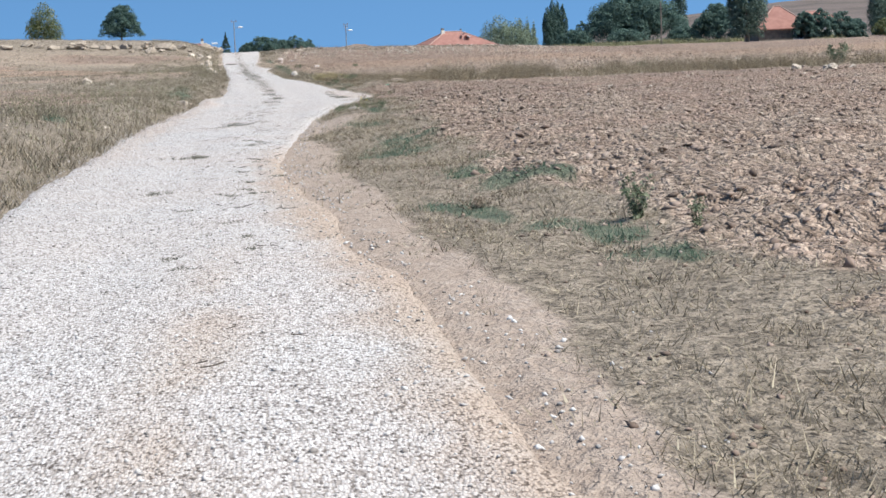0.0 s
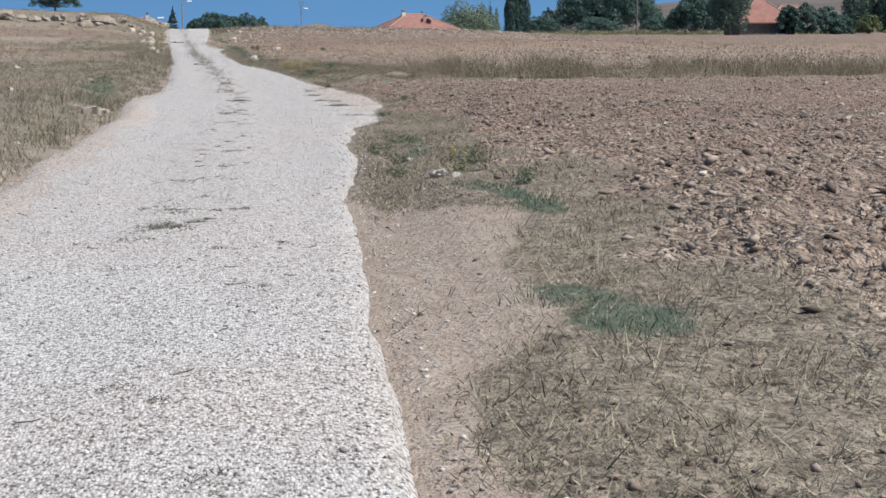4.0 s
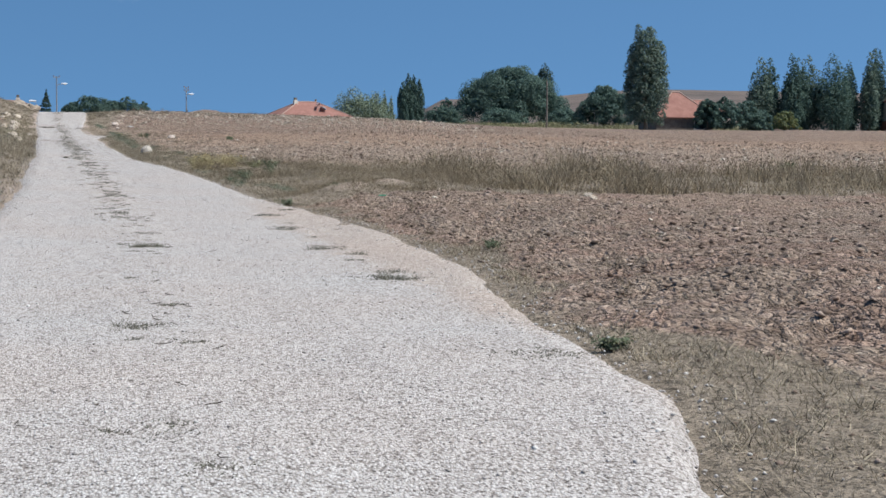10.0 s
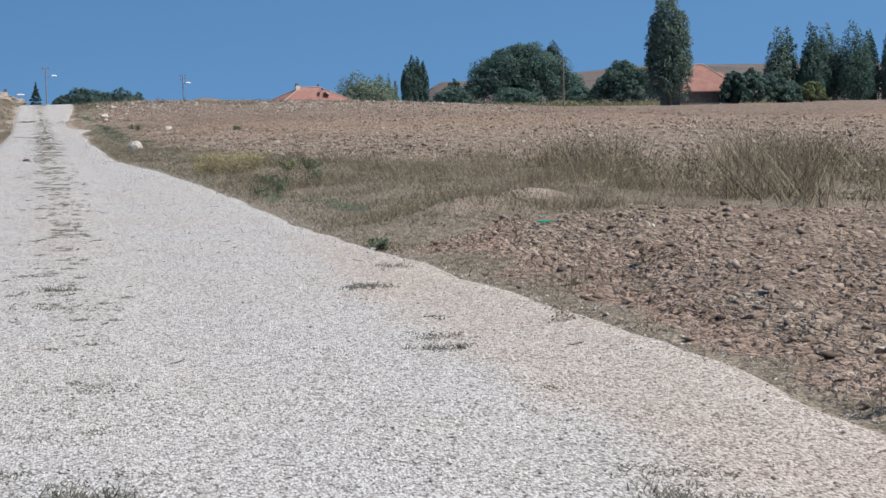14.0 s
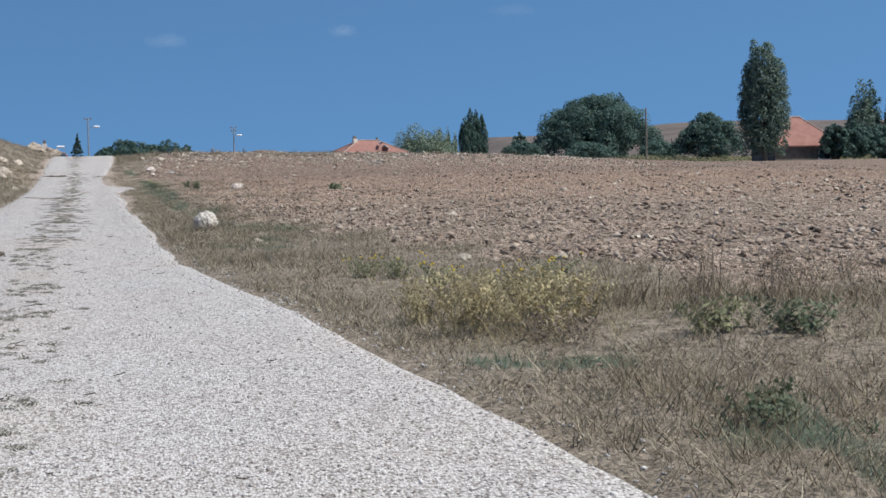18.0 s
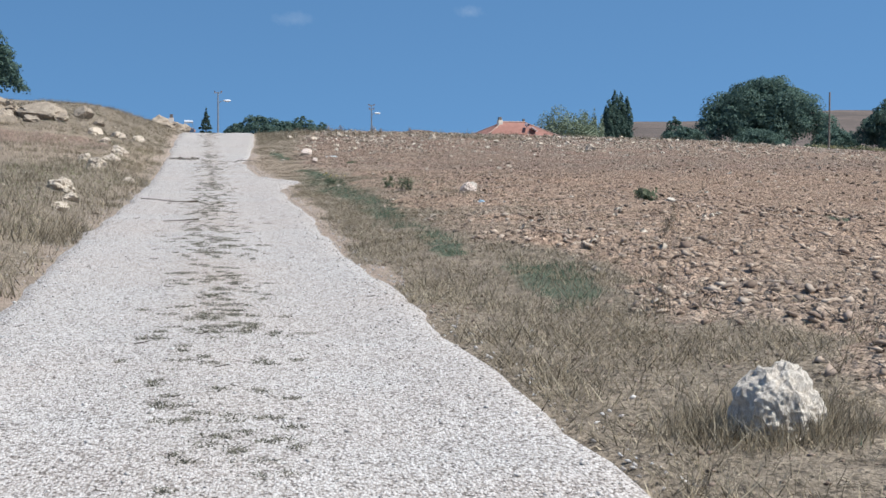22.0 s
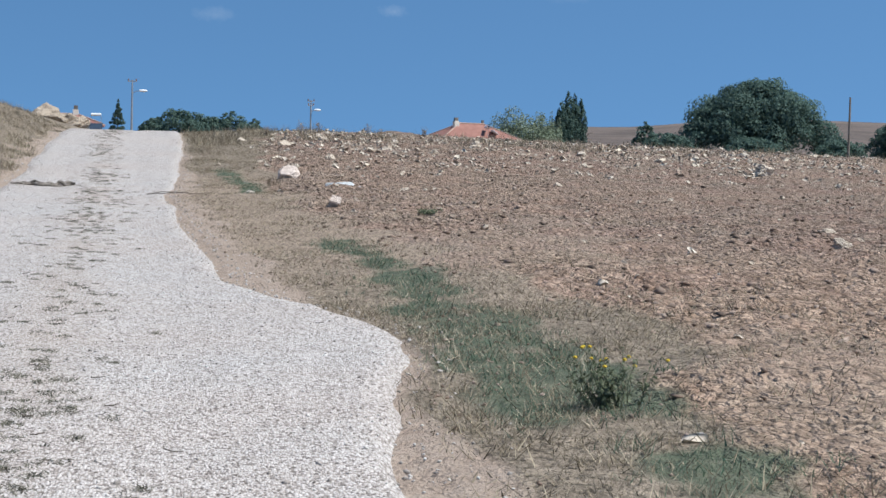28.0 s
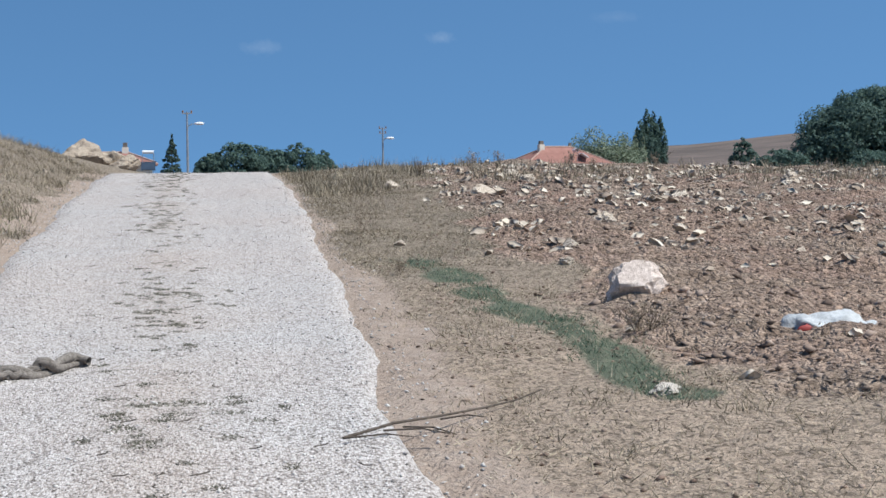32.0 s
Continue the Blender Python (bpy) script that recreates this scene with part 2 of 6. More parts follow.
def ground_material():
    m, n, l, b = material("soil_and_turf", 0.95)
    b.inputs["Specular IOR Level"].default_value = 0.1
    pos = world_pos(n)
    drawn = n.new("ShaderNodeVectorMath")
    drawn.operation = "MULTIPLY"
    drawn.inputs[1].default_value = (1.0, 0.62, 1.0)
    l.new(pos, drawn.inputs[0])
    big, mid = noise_tex(n, l, 0.09, 4, 0.6, pos), noise_tex(n, l, 0.7, 5, 0.65, pos)
    fine, grit = noise_tex(n, l, 6.0, 5, 0.7, pos), noise_tex(n, l, 38.0, 3, 0.7, pos)
    att = n.new("ShaderNodeAttribute")
    att.attribute_name = "cover"
    sep = n.new("ShaderNodeSeparateColor")
    l.new(att.outputs["Color"], sep.inputs[0])
    turf = ramp(n, l, fine, [(0.3, (0.135, 0.108, 0.082)), (0.5, (0.235, 0.19, 0.142)), (0.72, (0.325, 0.265, 0.2))])
    red = ramp(n, l, fine, [(0.3, (0.175, 0.11, 0.082)), (0.5, (0.29, 0.2, 0.153)), (0.72, (0.385, 0.285, 0.226))])
    grey = ramp(n, l, fine, [(0.3, (0.145, 0.111, 0.086)), (0.5, (0.28, 0.213, 0.163)), (0.72, (0.41, 0.323, 0.25))])
    plough = mix_rgb(n, l, ramp(n, l, mid, [(0.42, (0, 0, 0)), (0.6, (1, 1, 1))]), grey, red)
    plough = mix_rgb(n, l, ramp(n, l, big, [(0.45, (0, 0, 0)), (0.7, (0.6, 0.6, 0.6))]), plough, (0.36, 0.26, 0.19))
    sand = ramp(n, l, fine, [(0.25, (0.3, 0.226, 0.174)), (0.55, (0.39, 0.307, 0.243)), (0.8, (0.45, 0.366, 0.297))])
    green = ramp(n, l, fine, [(0.3, (0.075, 0.09, 0.062)), (0.55, (0.13, 0.142, 0.098)), (0.75, (0.215, 0.2, 0.145))])

    def edged(sock, width=0.5):
        k = math_node(n, l, "ADD", sock, math_node(n, l, "MULTIPLY", math_node(n, l, "SUBTRACT", mid, 0.5), width))
        return ramp(n, l, k, [(0.35, (0, 0, 0)), (0.65, (1, 1, 1))])

    lump = n.new("ShaderNodeTexVoronoi")
    lump.inputs["Scale"].default_value, lump.inputs["Randomness"].default_value = 15, 1.0
    warp = n.new("ShaderNodeVectorMath")
    warp.operation = "ADD"
    l.new(drawn.outputs[0], warp.inputs[0])
    wn_ = n.new("ShaderNodeTexNoise")
    wn_.inputs["Scale"].default_value = 9
    l.new(pos, wn_.inputs["Vector"])
    ws = n.new("ShaderNodeVectorMath")
    ws.operation = "SCALE"
    ws.inputs[3].default_value = 0.09
    l.new(wn_.outputs["Color"], ws.inputs[0])
    l.new(ws.outputs[0], warp.inputs[1])
    l.new(warp.outputs[0], lump.inputs["Vector"])
    crumb = n.new("ShaderNodeTexVoronoi")
    crumb.inputs["Scale"].default_value = 47
    l.new(warp.outputs[0], crumb.inputs["Vector"])
    lumps = math_node(n, l, "SUBTRACT", math_node(n, l, "MULTIPLY", lump.outputs["Distance"], -1.4), math_node(n, l, "MULTIPLY", crumb.outputs["Distance"], 0.5))
    lsep = n.new("ShaderNodeSeparateColor")
    l.new(lump.outputs["Color"], lsep.inputs[0])
    csep = n.new("ShaderNodeSeparateColor")
    l.new(crumb.outputs["Color"], csep.inputs[0])
    place = n.new("ShaderNodeSeparateXYZ")
    l.new(pos, place.inputs[0])
    along = math_node(n, l, "DIVIDE", math_node(n, l, "ADD", place.outputs[1], math_node(n, l, "MULTIPLY", mid, 14.0)), 200)
    plough = mix_rgb(n, l, ramp(n, l, along, [(0.1, (0.6, 0.6, 0.6)), (0.24, (0, 0, 0)), (0.38, (0, 0, 0)), (0.42, (0.75, 0.75, 0.75)), (0.6, (0.7, 0.7, 0.7)), (0.66, (0, 0, 0))]), plough, ramp(n, l, fine, [(0.3, (0.21, 0.155, 0.115)), (0.5, (0.355, 0.27, 0.205)), (0.72, (0.48, 0.385, 0.3))]))
    plough = mix_rgb(n, l, ramp(n, l, along, [(0.51, (0, 0, 0)), (0.56, (0.6, 0.6, 0.6)), (0.67, (0.6, 0.6, 0.6)), (0.72, (0, 0, 0))]), plough, ramp(n, l, fine, [(0.3, (0.25, 0.163, 0.11)), (0.5, (0.39, 0.266, 0.186)), (0.72, (0.5, 0.36, 0.26))]))
    turf = mix_rgb(n, l, ramp(n, l, along, [(0.68, (0, 0, 0)), (0.71, (0.48, 0.48, 0.48)), (0.78, (0.48, 0.48, 0.48)), (0.82, (0, 0, 0))]), turf, (0.4, 0.304, 0.228))
    plough = mix_rgb(n, l, 0.8, plough, ramp(n, l, lsep.outputs[0], [(0, (0.6, 0.58, 0.56)), (0.5, (1, 1, 1)), (1, (1.25, 1.25, 1.25))]), "MULTIPLY")
    plough = mix_rgb(n, l, 0.8, plough, ramp(n, l, csep.outputs[0], [(0, (0.3, 0.28, 0.27)), (0.32, (1, 1, 1)), (1, (1.5, 1.5, 1.5))]), "MULTIPLY")
    turf = mix_rgb(n, l, 0.85, turf, ramp(n, l, csep.outputs[0], [(0, (0.34, 0.34, 0.34)), (0.35, (1, 1, 1)), (1, (1.4, 1.4, 1.4))]), "MULTIPLY")
    far_ = n.new("ShaderNodeSeparateXYZ")
    l.new(pos, far_.inputs[0])
    steppe = ramp(n, l, noise_tex(n, l, 0.02, 5, 0.65, pos), [(0.35, (0.105, 0.086, 0.074)), (0.5, (0.14, 0.112, 0.097)), (0.65, (0.175, 0.138, 0.117))])
    col = mix_rgb(n, l, edged(sep.outputs[2]), turf, plough)
    col = mix_rgb(n, l, edged(sep.outputs[1]), col, green)
    col = mix_rgb(n, l, edged(sep.outputs[0], 0.35), col, sand)
    col = mix_rgb(n, l, ramp(n, l, math_node(n, l, "DIVIDE", far_.outputs[1], 1000), [(0.33, (0, 0, 0)), (0.42, (1, 1, 1))]), col, steppe)
    col = mix_rgb(n, l, 0.75, col, ramp(n, l, grit, [(0.3, (0.72, 0.72, 0.72)), (0.65, (1.12, 1.12, 1.12))]), "MULTIPLY")
    l.new(col, b.inputs["Base Color"])
    h = math_node(n, l, "ADD", math_node(n, l, "MULTIPLY", fine, 0.6), math_node(n, l, "MULTIPLY", grit, 0.3))
    h = math_node(n, l, "ADD", h, math_node(n, l, "MULTIPLY", lumps, math_node(n, l, "ADD", 0.08, math_node(n, l, "MULTIPLY", sep.outputs[2], 0.6))))
    bump(n, l, b, h, 1.0, 0.1)
    return m


def gravel_material():
    m, n, l, b = material("crushed_limestone", 0.9)
    b.inputs["Specular IOR Level"].default_value = 0.2
    pos = world_pos(n)
    # cells stretched along y, so the flecks look round from driving height
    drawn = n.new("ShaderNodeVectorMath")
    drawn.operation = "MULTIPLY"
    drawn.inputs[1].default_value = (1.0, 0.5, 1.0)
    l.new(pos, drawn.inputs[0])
    v, v2, shade_fleck = (n.new("ShaderNodeTexVoronoi") for _ in range(3))
    for tex, scale in ((v, 78), (v2, 170), (shade_fleck, 105)):
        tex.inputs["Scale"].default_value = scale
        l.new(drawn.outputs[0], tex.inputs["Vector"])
    sepc, sepd = n.new("ShaderNodeSeparateColor"), n.new("ShaderNodeSeparateColor")
    l.new(v.outputs["Color"], sepc.inputs[0])
    l.new(shade_fleck.outputs["Color"], sepd.inputs[0])
    stone = ramp(n, l, sepc.outputs[0], [(0, (0.27, 0.243, 0.222)), (0.16, (0.42, 0.39, 0.362)), (0.6, (0.515, 0.485, 0.458)), (1, (0.62, 0.596, 0.572))])
    # painted shade: dark colour between stones and for their shaded near faces
    gap_shade = ramp(n, l, v.outputs["Distance"], [(0.5, (1, 1, 1)), (0.82, (0.5, 0.47, 0.44))])
    dark = ramp(n, l, sepd.outputs[0], [(0.09, (0.24, 0.215, 0.2)), (0.19, (1, 1, 1))])
    big = noise_tex(n, l, 0.35, 4, 0.6, pos)
    pink = ramp(n, l, big, [(0.35, (1.0, 0.985, 0.975)), (0.65, (1.0, 0.942, 0.905))])
    att = n.new("ShaderNodeAttribute")
    att.attribute_name = "wear"
    side = n.new("ShaderNodeAttribute")
    side.attribute_name = "margin"
    dust = mix_rgb(n, l, att.outputs["Fac"], stone, (0.42, 0.34, 0.27))
    col = mix_rgb(n, l, 0.9, dust, gap_shade, "MULTIPLY")
    col = mix_rgb(n, l, 0.85, col, dark, "MULTIPLY")
    col = mix_rgb(n, l, 1.0, col, pink, "MULTIPLY")
    col = mix_rgb(n, l, side.outputs["Fac"], col, mix_rgb(n, l, 1.0, col, (0.97, 0.9, 0.84), "MULTIPLY"))
    l.new(col, b.inputs["Base Color"])
    h = math_node(n, l, "SUBTRACT", math_node(n, l, "MULTIPLY", v2.outputs["Distance"], -0.4), v.outputs["Distance"])
    bump(n, l, b, h, 0.8, 0.01)
    return m


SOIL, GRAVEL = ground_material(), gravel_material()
PEBBLE = island_mat("limestone_pebbles", [(0.22, 0.2, 0.18), (0.42, 0.39, 0.365), (0.52, 0.49, 0.465), (0.62, 0.6, 0.575)], 0.85, patch=(0.35, (1.0, 0.95, 0.91)))
CLOD = island_mat("ploughed_clods", [(0.1, 0.072, 0.055), (0.19, 0.141, 0.109), (0.26, 0.198, 0.156), (0.38, 0.303, 0.246)], 0.95, patch=(0.7, (1.03, 0.96, 0.92)))
PALE = island_mat("pale_field_stones", [(0.3, 0.235, 0.18), (0.46, 0.385, 0.305), (0.62, 0.54, 0.44)], 0.9)
CHIP = island_mat("pale_soil_chips", [(0.25, 0.19, 0.145), (0.36, 0.285, 0.222), (0.5, 0.41, 0.33)], 0.95, patch=(0.4, (1.0, 0.93, 0.87)))
ROCK = plain("weathered_limestone", (0.43, 0.36, 0.29), (0.76, 0.69, 0.6), 7.0, 0.92, bump_d=0.03, fine=45)
PINK_ROCK = plain("pinkish_limestone", (0.47, 0.36, 0.29), (0.84, 0.72, 0.63), 7.0, 0.92, bump_d=0.03, fine=45)
TAN_ROCK = plain("tan_weathered_limestone", (0.36, 0.28, 0.21), (0.72, 0.62, 0.5), 6.0, 0.92, bump_d=0.03, fine=40)
OUTCROP = plain("lichened_rock", (0.22, 0.172, 0.13), (0.47, 0.39, 0.3), 2.5, 0.92, bump_d=0.06, fine=20)
DRY = island_mat("dry_grass", [(0.07, 0.058, 0.042), (0.2, 0.165, 0.115), (0.38, 0.315, 0.22), (0.6, 0.515, 0.375)], 0.85, 0.3, (0.5, (0.82, 0.8, 0.78)))
TALL = island_mat("tall_dry_grass", [(0.078, 0.062, 0.045), (0.213, 0.168, 0.112), (0.373, 0.3, 0.202), (0.56, 0.468, 0.32)], 0.85, 0.35, (0.4, (0.75, 0.72, 0.69)))
GREEN = island_mat("green_grass", [(0.045, 0.09, 0.06), (0.07, 0.13, 0.085), (0.105, 0.165, 0.108), (0.22, 0.225, 0.155)], 0.8, 0.3, (0.9, (1.15, 1.08, 1.03)))
TUFT = island_mat("crushed_road_grass", [(0.09, 0.086, 0.066), (0.17, 0.16, 0.122), (0.29, 0.265, 0.21)], 0.9, 0.2)
LEAF_WEED = island_mat("weed_leaves", [(0.075, 0.096, 0.055), (0.13, 0.155, 0.088), (0.21, 0.225, 0.14)], 0.7, 0.3)
LEAF_DRY = island_mat("withered_leaves", [(0.17, 0.13, 0.1), (0.27, 0.21, 0.155), (0.38, 0.31, 0.22)], 0.85, 0.3)
LEAF_FINE = island_mat("fine_weed_leaves", [(0.13, 0.14, 0.075), (0.24, 0.24, 0.13), (0.38, 0.35, 0.2)], 0.8, 0.3)
YELLOW = island_mat("yellow_petals", [(0.62, 0.42, 0.03), (0.75, 0.55, 0.06)], 0.7, 0.2)
STRAW = island_mat("straw_yellow", [(0.28, 0.22, 0.125), (0.45, 0.37, 0.2), (0.58, 0.49, 0.285)], 0.8, 0.25)
TWIG = plain("dry_twig", (0.055, 0.044, 0.035), (0.14, 0.11, 0.085), 30, 0.9)
ROPE = plain("frayed_fibre", (0.1, 0.085, 0.072), (0.27, 0.235, 0.2), 40, 0.95, bump_d=0.01)
BARK = plain("bark", (0.09, 0.07, 0.05), (0.2, 0.16, 0.12), 4, 0.95, bump_d=0.03)
LEAVES = island_mat("dark_leaves", [(0.06, 0.102, 0.088), (0.095, 0.15, 0.122), (0.134, 0.202, 0.158)], 0.75, 0.45)
LEAVES_POPLAR = island_mat("poplar_leaves", [(0.085, 0.13, 0.1), (0.14, 0.195, 0.15), (0.21, 0.265, 0.21)], 0.65, 0.4)
LEAVES_GREY = island_mat("grey_green_leaves", [(0.12, 0.155, 0.1), (0.19, 0.23, 0.15), (0.28, 0.32, 0.22)], 0.6, 0.3)
LEAVES_LIGHT = island_mat("yellowing_leaves", [(0.07, 0.1, 0.045), (0.15, 0.18, 0.075), (0.28, 0.26, 0.11)], 0.6, 0.35)
NEEDLES = island_mat("dark_needles", [(0.042, 0.07, 0.058), (0.062, 0.1, 0.08), (0.09, 0.135, 0.105)], 0.7, 0.25)
TILES = plain("clay_roof_tiles", (0.22, 0.1, 0.078), (0.32, 0.165, 0.13), 0.9, 0.85, bump_d=0.03, fine=14)
PLASTER = plain("cream_plaster", (0.55, 0.5, 0.42), (0.7, 0.65, 0.56), 0.6, 0.9)
BRICKWORK = plain("red_brickwork", (0.3, 0.12, 0.08), (0.48, 0.22, 0.15), 1.2, 0.9, bump_d=0.02, fine=16)
STONEWALL = plain("dark_stone_wall", (0.1, 0.09, 0.08), (0.22, 0.19, 0.16), 1.5, 0.95, bump_d=0.04)
WOOD = plain("grey_weathered_wood", (0.12, 0.1, 0.085), (0.27, 0.23, 0.19), 2, 0.9)
STEEL = plain("galvanised_steel", (0.3, 0.31, 0.32), (0.45, 0.46, 0.47), 3, 0.5, 0.7)
LAMP_SHELL = plain("pale_lamp_shell", (0.7, 0.7, 0.7), (0.82, 0.82, 0.82), 3, 0.4)
PORCELAIN = plain("brown_porcelain", (0.16, 0.08, 0.05), (0.24, 0.13, 0.08), 3, 0.3)
GLASS_DARK = plain("dark_window_glass", (0.02, 0.025, 0.03), (0.04, 0.05, 0.06), 1, 0.08)
PANEL = plain("solar_panel_glass", (0.03, 0.04, 0.06), (0.05, 0.07, 0.1), 1, 0.15)
WHITE = plain("white_sheet_metal", (0.68, 0.68, 0.68), (0.8, 0.8, 0.8), 1.5, 0.5)
SACK = plain("white_woven_plastic", (0.36, 0.37, 0.37), (0.62, 0.63, 0.63), 14, 0.55, bump_d=0.02)
SACK_RED = plain("red_print", (0.26, 0.04, 0.035), (0.4, 0.08, 0.065), 9, 0.6)

# ---- the ground: what covers it where ----
# green patches as short bands: x, y at both ends and the half width
GREEN_BANDS = [(1.6, 17.2, 2.1, 19.6, 0.34), (1.9, 13.3, 2.1, 14.2, 0.16), (1.4, 11.7, 1.7, 10.4, 0.12), (2.0, 12.5, 2.5, 12.3, 0.14), (1.65, 9.5, 2.0, 9.9, 0.13), (2.05, 9.8, 2.2, 9.0, 0.17), (2.1, 8.3, 2.3, 7.9, 0.1), (1.7, 24.2, 1.85, 23.4, 0.2), (2.15, 29.4, 2.35, 27.0, 0.1),
               (2.78, 40.3, 2.85, 38.4, 0.1), (2.8, 38.2, 2.66, 36.7, 0.2), (2.75, 36.5, 2.5, 34.5, 0.12), (-2.3, 52, -2.6, 64, 0.3), (-3.2, 26.3, -3.3, 27.2, 0.2), (4.45, 70.8, 4.75, 69.0, 0.16), (5.05, 66.9, 5.3, 66.6, 0.15), (4.2, 74.9, 4.6, 74.6, 0.2), (3.5, 77.4, 4.2, 76.9, 0.13),
               (3.45, 93.8, 4.05, 91.6, 0.16), (3.6, 90.2, 3.7, 89.7, 0.16), (2.85, 89.4, 3.5, 89.1, 0.14), (3.3, 88.6, 3.6, 88.2, 0.16), (3.45, 102.2, 3.2, 99.4, 0.24), (3.0, 104.6, 3.15, 108.4, 0.15), (3.0, 109.5, 3.15, 116.5, 0.22), (3.3, 117, 3.0, 121.2, 0.28), (2.95, 121.4, 2.95, 125.5, 0.36), (3.9, 71.5, 4.5, 75.5, 0.1), (2.85, 126, 2.9, 129.6, 0.46), (2.85, 129.8, 2.9, 133.0, 0.36), (2.85, 133.4, 2.75, 136.0, 0.2),
               (9.0, 109.6, 9.4, 107.4, 0.5), (2.5, 146.6, 2.6, 150.0, 0.17), (2.6, 150.0, 2.25, 155.2, 0.2)]
STRIP_X = [0, 4, 12, 40, 400]
STRIP_LO, STRIP_HI = [66, 66, 65.2, 65.5, 90], [84, 82, 76, 77, 104]


def cover(x, y):
    """Shares of bare sand, green turf and ploughed soil at a place; the rest is dry turf."""
    x, y = np.asarray(x, float), np.asarray(y, float)
    d, dl = x - right_edge(y), left_edge(y) - x
    wob = (vnoise(x, y, 1.3, 1) - 0.5) * 0.9 + (vnoise(x, y, 0.45, 2) - 0.5) * 0.4
    sand_w = np.interp(y, [0, 8.5, 13, 18, 22, 24, 27, 29.5, 33, 97, 105, 118, 124, 130, 132, 134, 148, 154, 160, 172], [0.2, 0.24, 0.32, 0.38, 0.3, 0.6, 0.8, 0.1, -0.4, -0.4, 0.12, 0.32, 0.05, 0.05, 0.3, 0.42, 0.42, 0.25, 0.1, 0.1])
    sand = smooth(0.25, -0.15, d - sand_w + wob * 0.5) * (d > -0.6) * (y < 190)
    sand = np.maximum(sand, 0.8 * np.exp(-(((x - 5.5) / 0.55) ** 2 + ((y - 66.6) / 0.8) ** 2)) + 0.8 * np.exp(-(((x - 6.5) / 0.5) ** 2 + ((y - 67.4) / 0.7) ** 2)))
    sand = np.maximum(sand, smooth(0.5, 0.0, dl + wob) * (dl > -0.5) * 0.55 * (y > 30))
    sand = np.maximum(sand, smooth(0.5, 0.1, dl + wob) * (dl > -0.3) * smooth(122, 134, y) * (y < 186))
    verge = np.interp(y, [0, 10, 20, 30, 42, 47, 64, 67, 80, 95, 105, 116, 128, 134, 145, 165, 185, 260], [1.5, 1.7, 1.7, 1.6, 1.3, 0.3, 0.3, 2.5, 3.2, 1.8, 1.5, 1.55, 1.5, 2.0, 1.8, 2.2, 5, 9])
    lo, hi = np.interp(x, STRIP_X, STRIP_LO), np.interp(x, STRIP_X, STRIP_HI)
    strip = smooth(-0.8, 0.8, y - lo + wob) * smooth(0.8, -0.8, y - hi + wob * 3)
    field = smooth(-0.3, 0.5, d - verge + wob * 1.1) * (1 - strip) * (x > 0)
    field = np.where(y > 318, 0.35 * field, field)
    left_field = smooth(1.2, 2.6, dl + wob) * smooth(0.3, 0.75, 0.7 * vnoise(x, y, 9, 5) + 0.3 * vnoise(x, y, 2.3, 6)) * (y < 150) * 0.8
    smooth_field = smooth(102, 108, y + wob * 3) * smooth(147, 139, y + wob * 3) * smooth(7.5, 5.0, x + wob * 2) * (0.55 + 0.45 * smooth(0.35, 0.6, vnoise(x, y, 1.6, 14)))
    field = field * (1 - 0.45 * smooth_field)
    sand = np.maximum(sand, 0.4 * smooth_field * smooth(1.3, 2.2, d + wob))
    green = np.zeros_like(x)
    ragged = 0.22 + 1.4 * vnoise(x, y, 0.42, 3) + 0.6 * (vnoise(x, y, 0.17, 4) - 0.5)
    for ax, ay, bx, by, hw in GREEN_BANDS:
        ux, uy = bx - ax, by - ay
        t_ = np.clip(((x - ax) * ux + (y - ay) * uy) / (ux * ux + uy * uy), 0, 1)
        q = ((x - ax - t_ * ux) ** 2 + ((y - ay - t_ * uy) * 0.7) ** 2) / (hw * 1.25) ** 2
        green = np.maximum(green, np.exp(-q) * ragged)
    return np.clip(sand, 0, 1), np.clip(green * (d > 0.1) + green * (dl > 0.1), 0, 1), np.clip(np.maximum(field, left_field), 0, 1), strip


def relief(x, y):
    """Small ups and downs: clods in the ploughed land, tussocks elsewhere, none on the road."""
    x, y = np.asarray(x, float), np.asarray(y, float)
    off = np.maximum(x - right_edge(y), left_edge(y) - x)
    sand, green, plough, strip = cover(x, y)
    rough_ = (vnoise(x, y, 0.55, 7) - 0.5) * 0.12 + (vnoise(x, y, 0.3, 8) - 0.5) * 0.09 + np.abs(vnoise(x, y, 0.21, 13) - 0.5) * 0.13 + (vnoise(x, y, 1.7, 9) - 0.5) * 0.1
    soft_ = (vnoise(x, y, 1.1, 10) - 0.5) * 0.07 + (vnoise(x, y, 0.4, 11) - 0.5) * 0.025
    broad = (vnoise(x, y, 12, 12) - 0.5) * 0.25 * smooth(3, 12, off)
    mound = 0.24 * np.exp(-(((x - 5.5) / 0.7) ** 2 + ((y - 66.6) / 0.7) ** 2)) + 0.2 * np.exp(-(((x - 6.5) / 0.6) ** 2 + ((y - 67.4) / 0.6) ** 2)) + 1.4 * np.exp(-(((x - 15.5) / 3.4) ** 2 + ((y - 215) / 4.5) ** 2))
    return (rough_ * plough + soft_ * (1 - plough) * (1 - sand) + broad) * smooth(0.0, 0.5, off) - 0.03 * (off <= 0.0) + mound


def land(x, y):
    return ground_z(x, y) + relief(x, y)


def add_attribute(me, name, kind, data):
    me.attributes.new(name, kind, "POINT").data.foreach_set("color" if "COLOR" in kind else "value", np.asarray(data, np.float32).ravel())


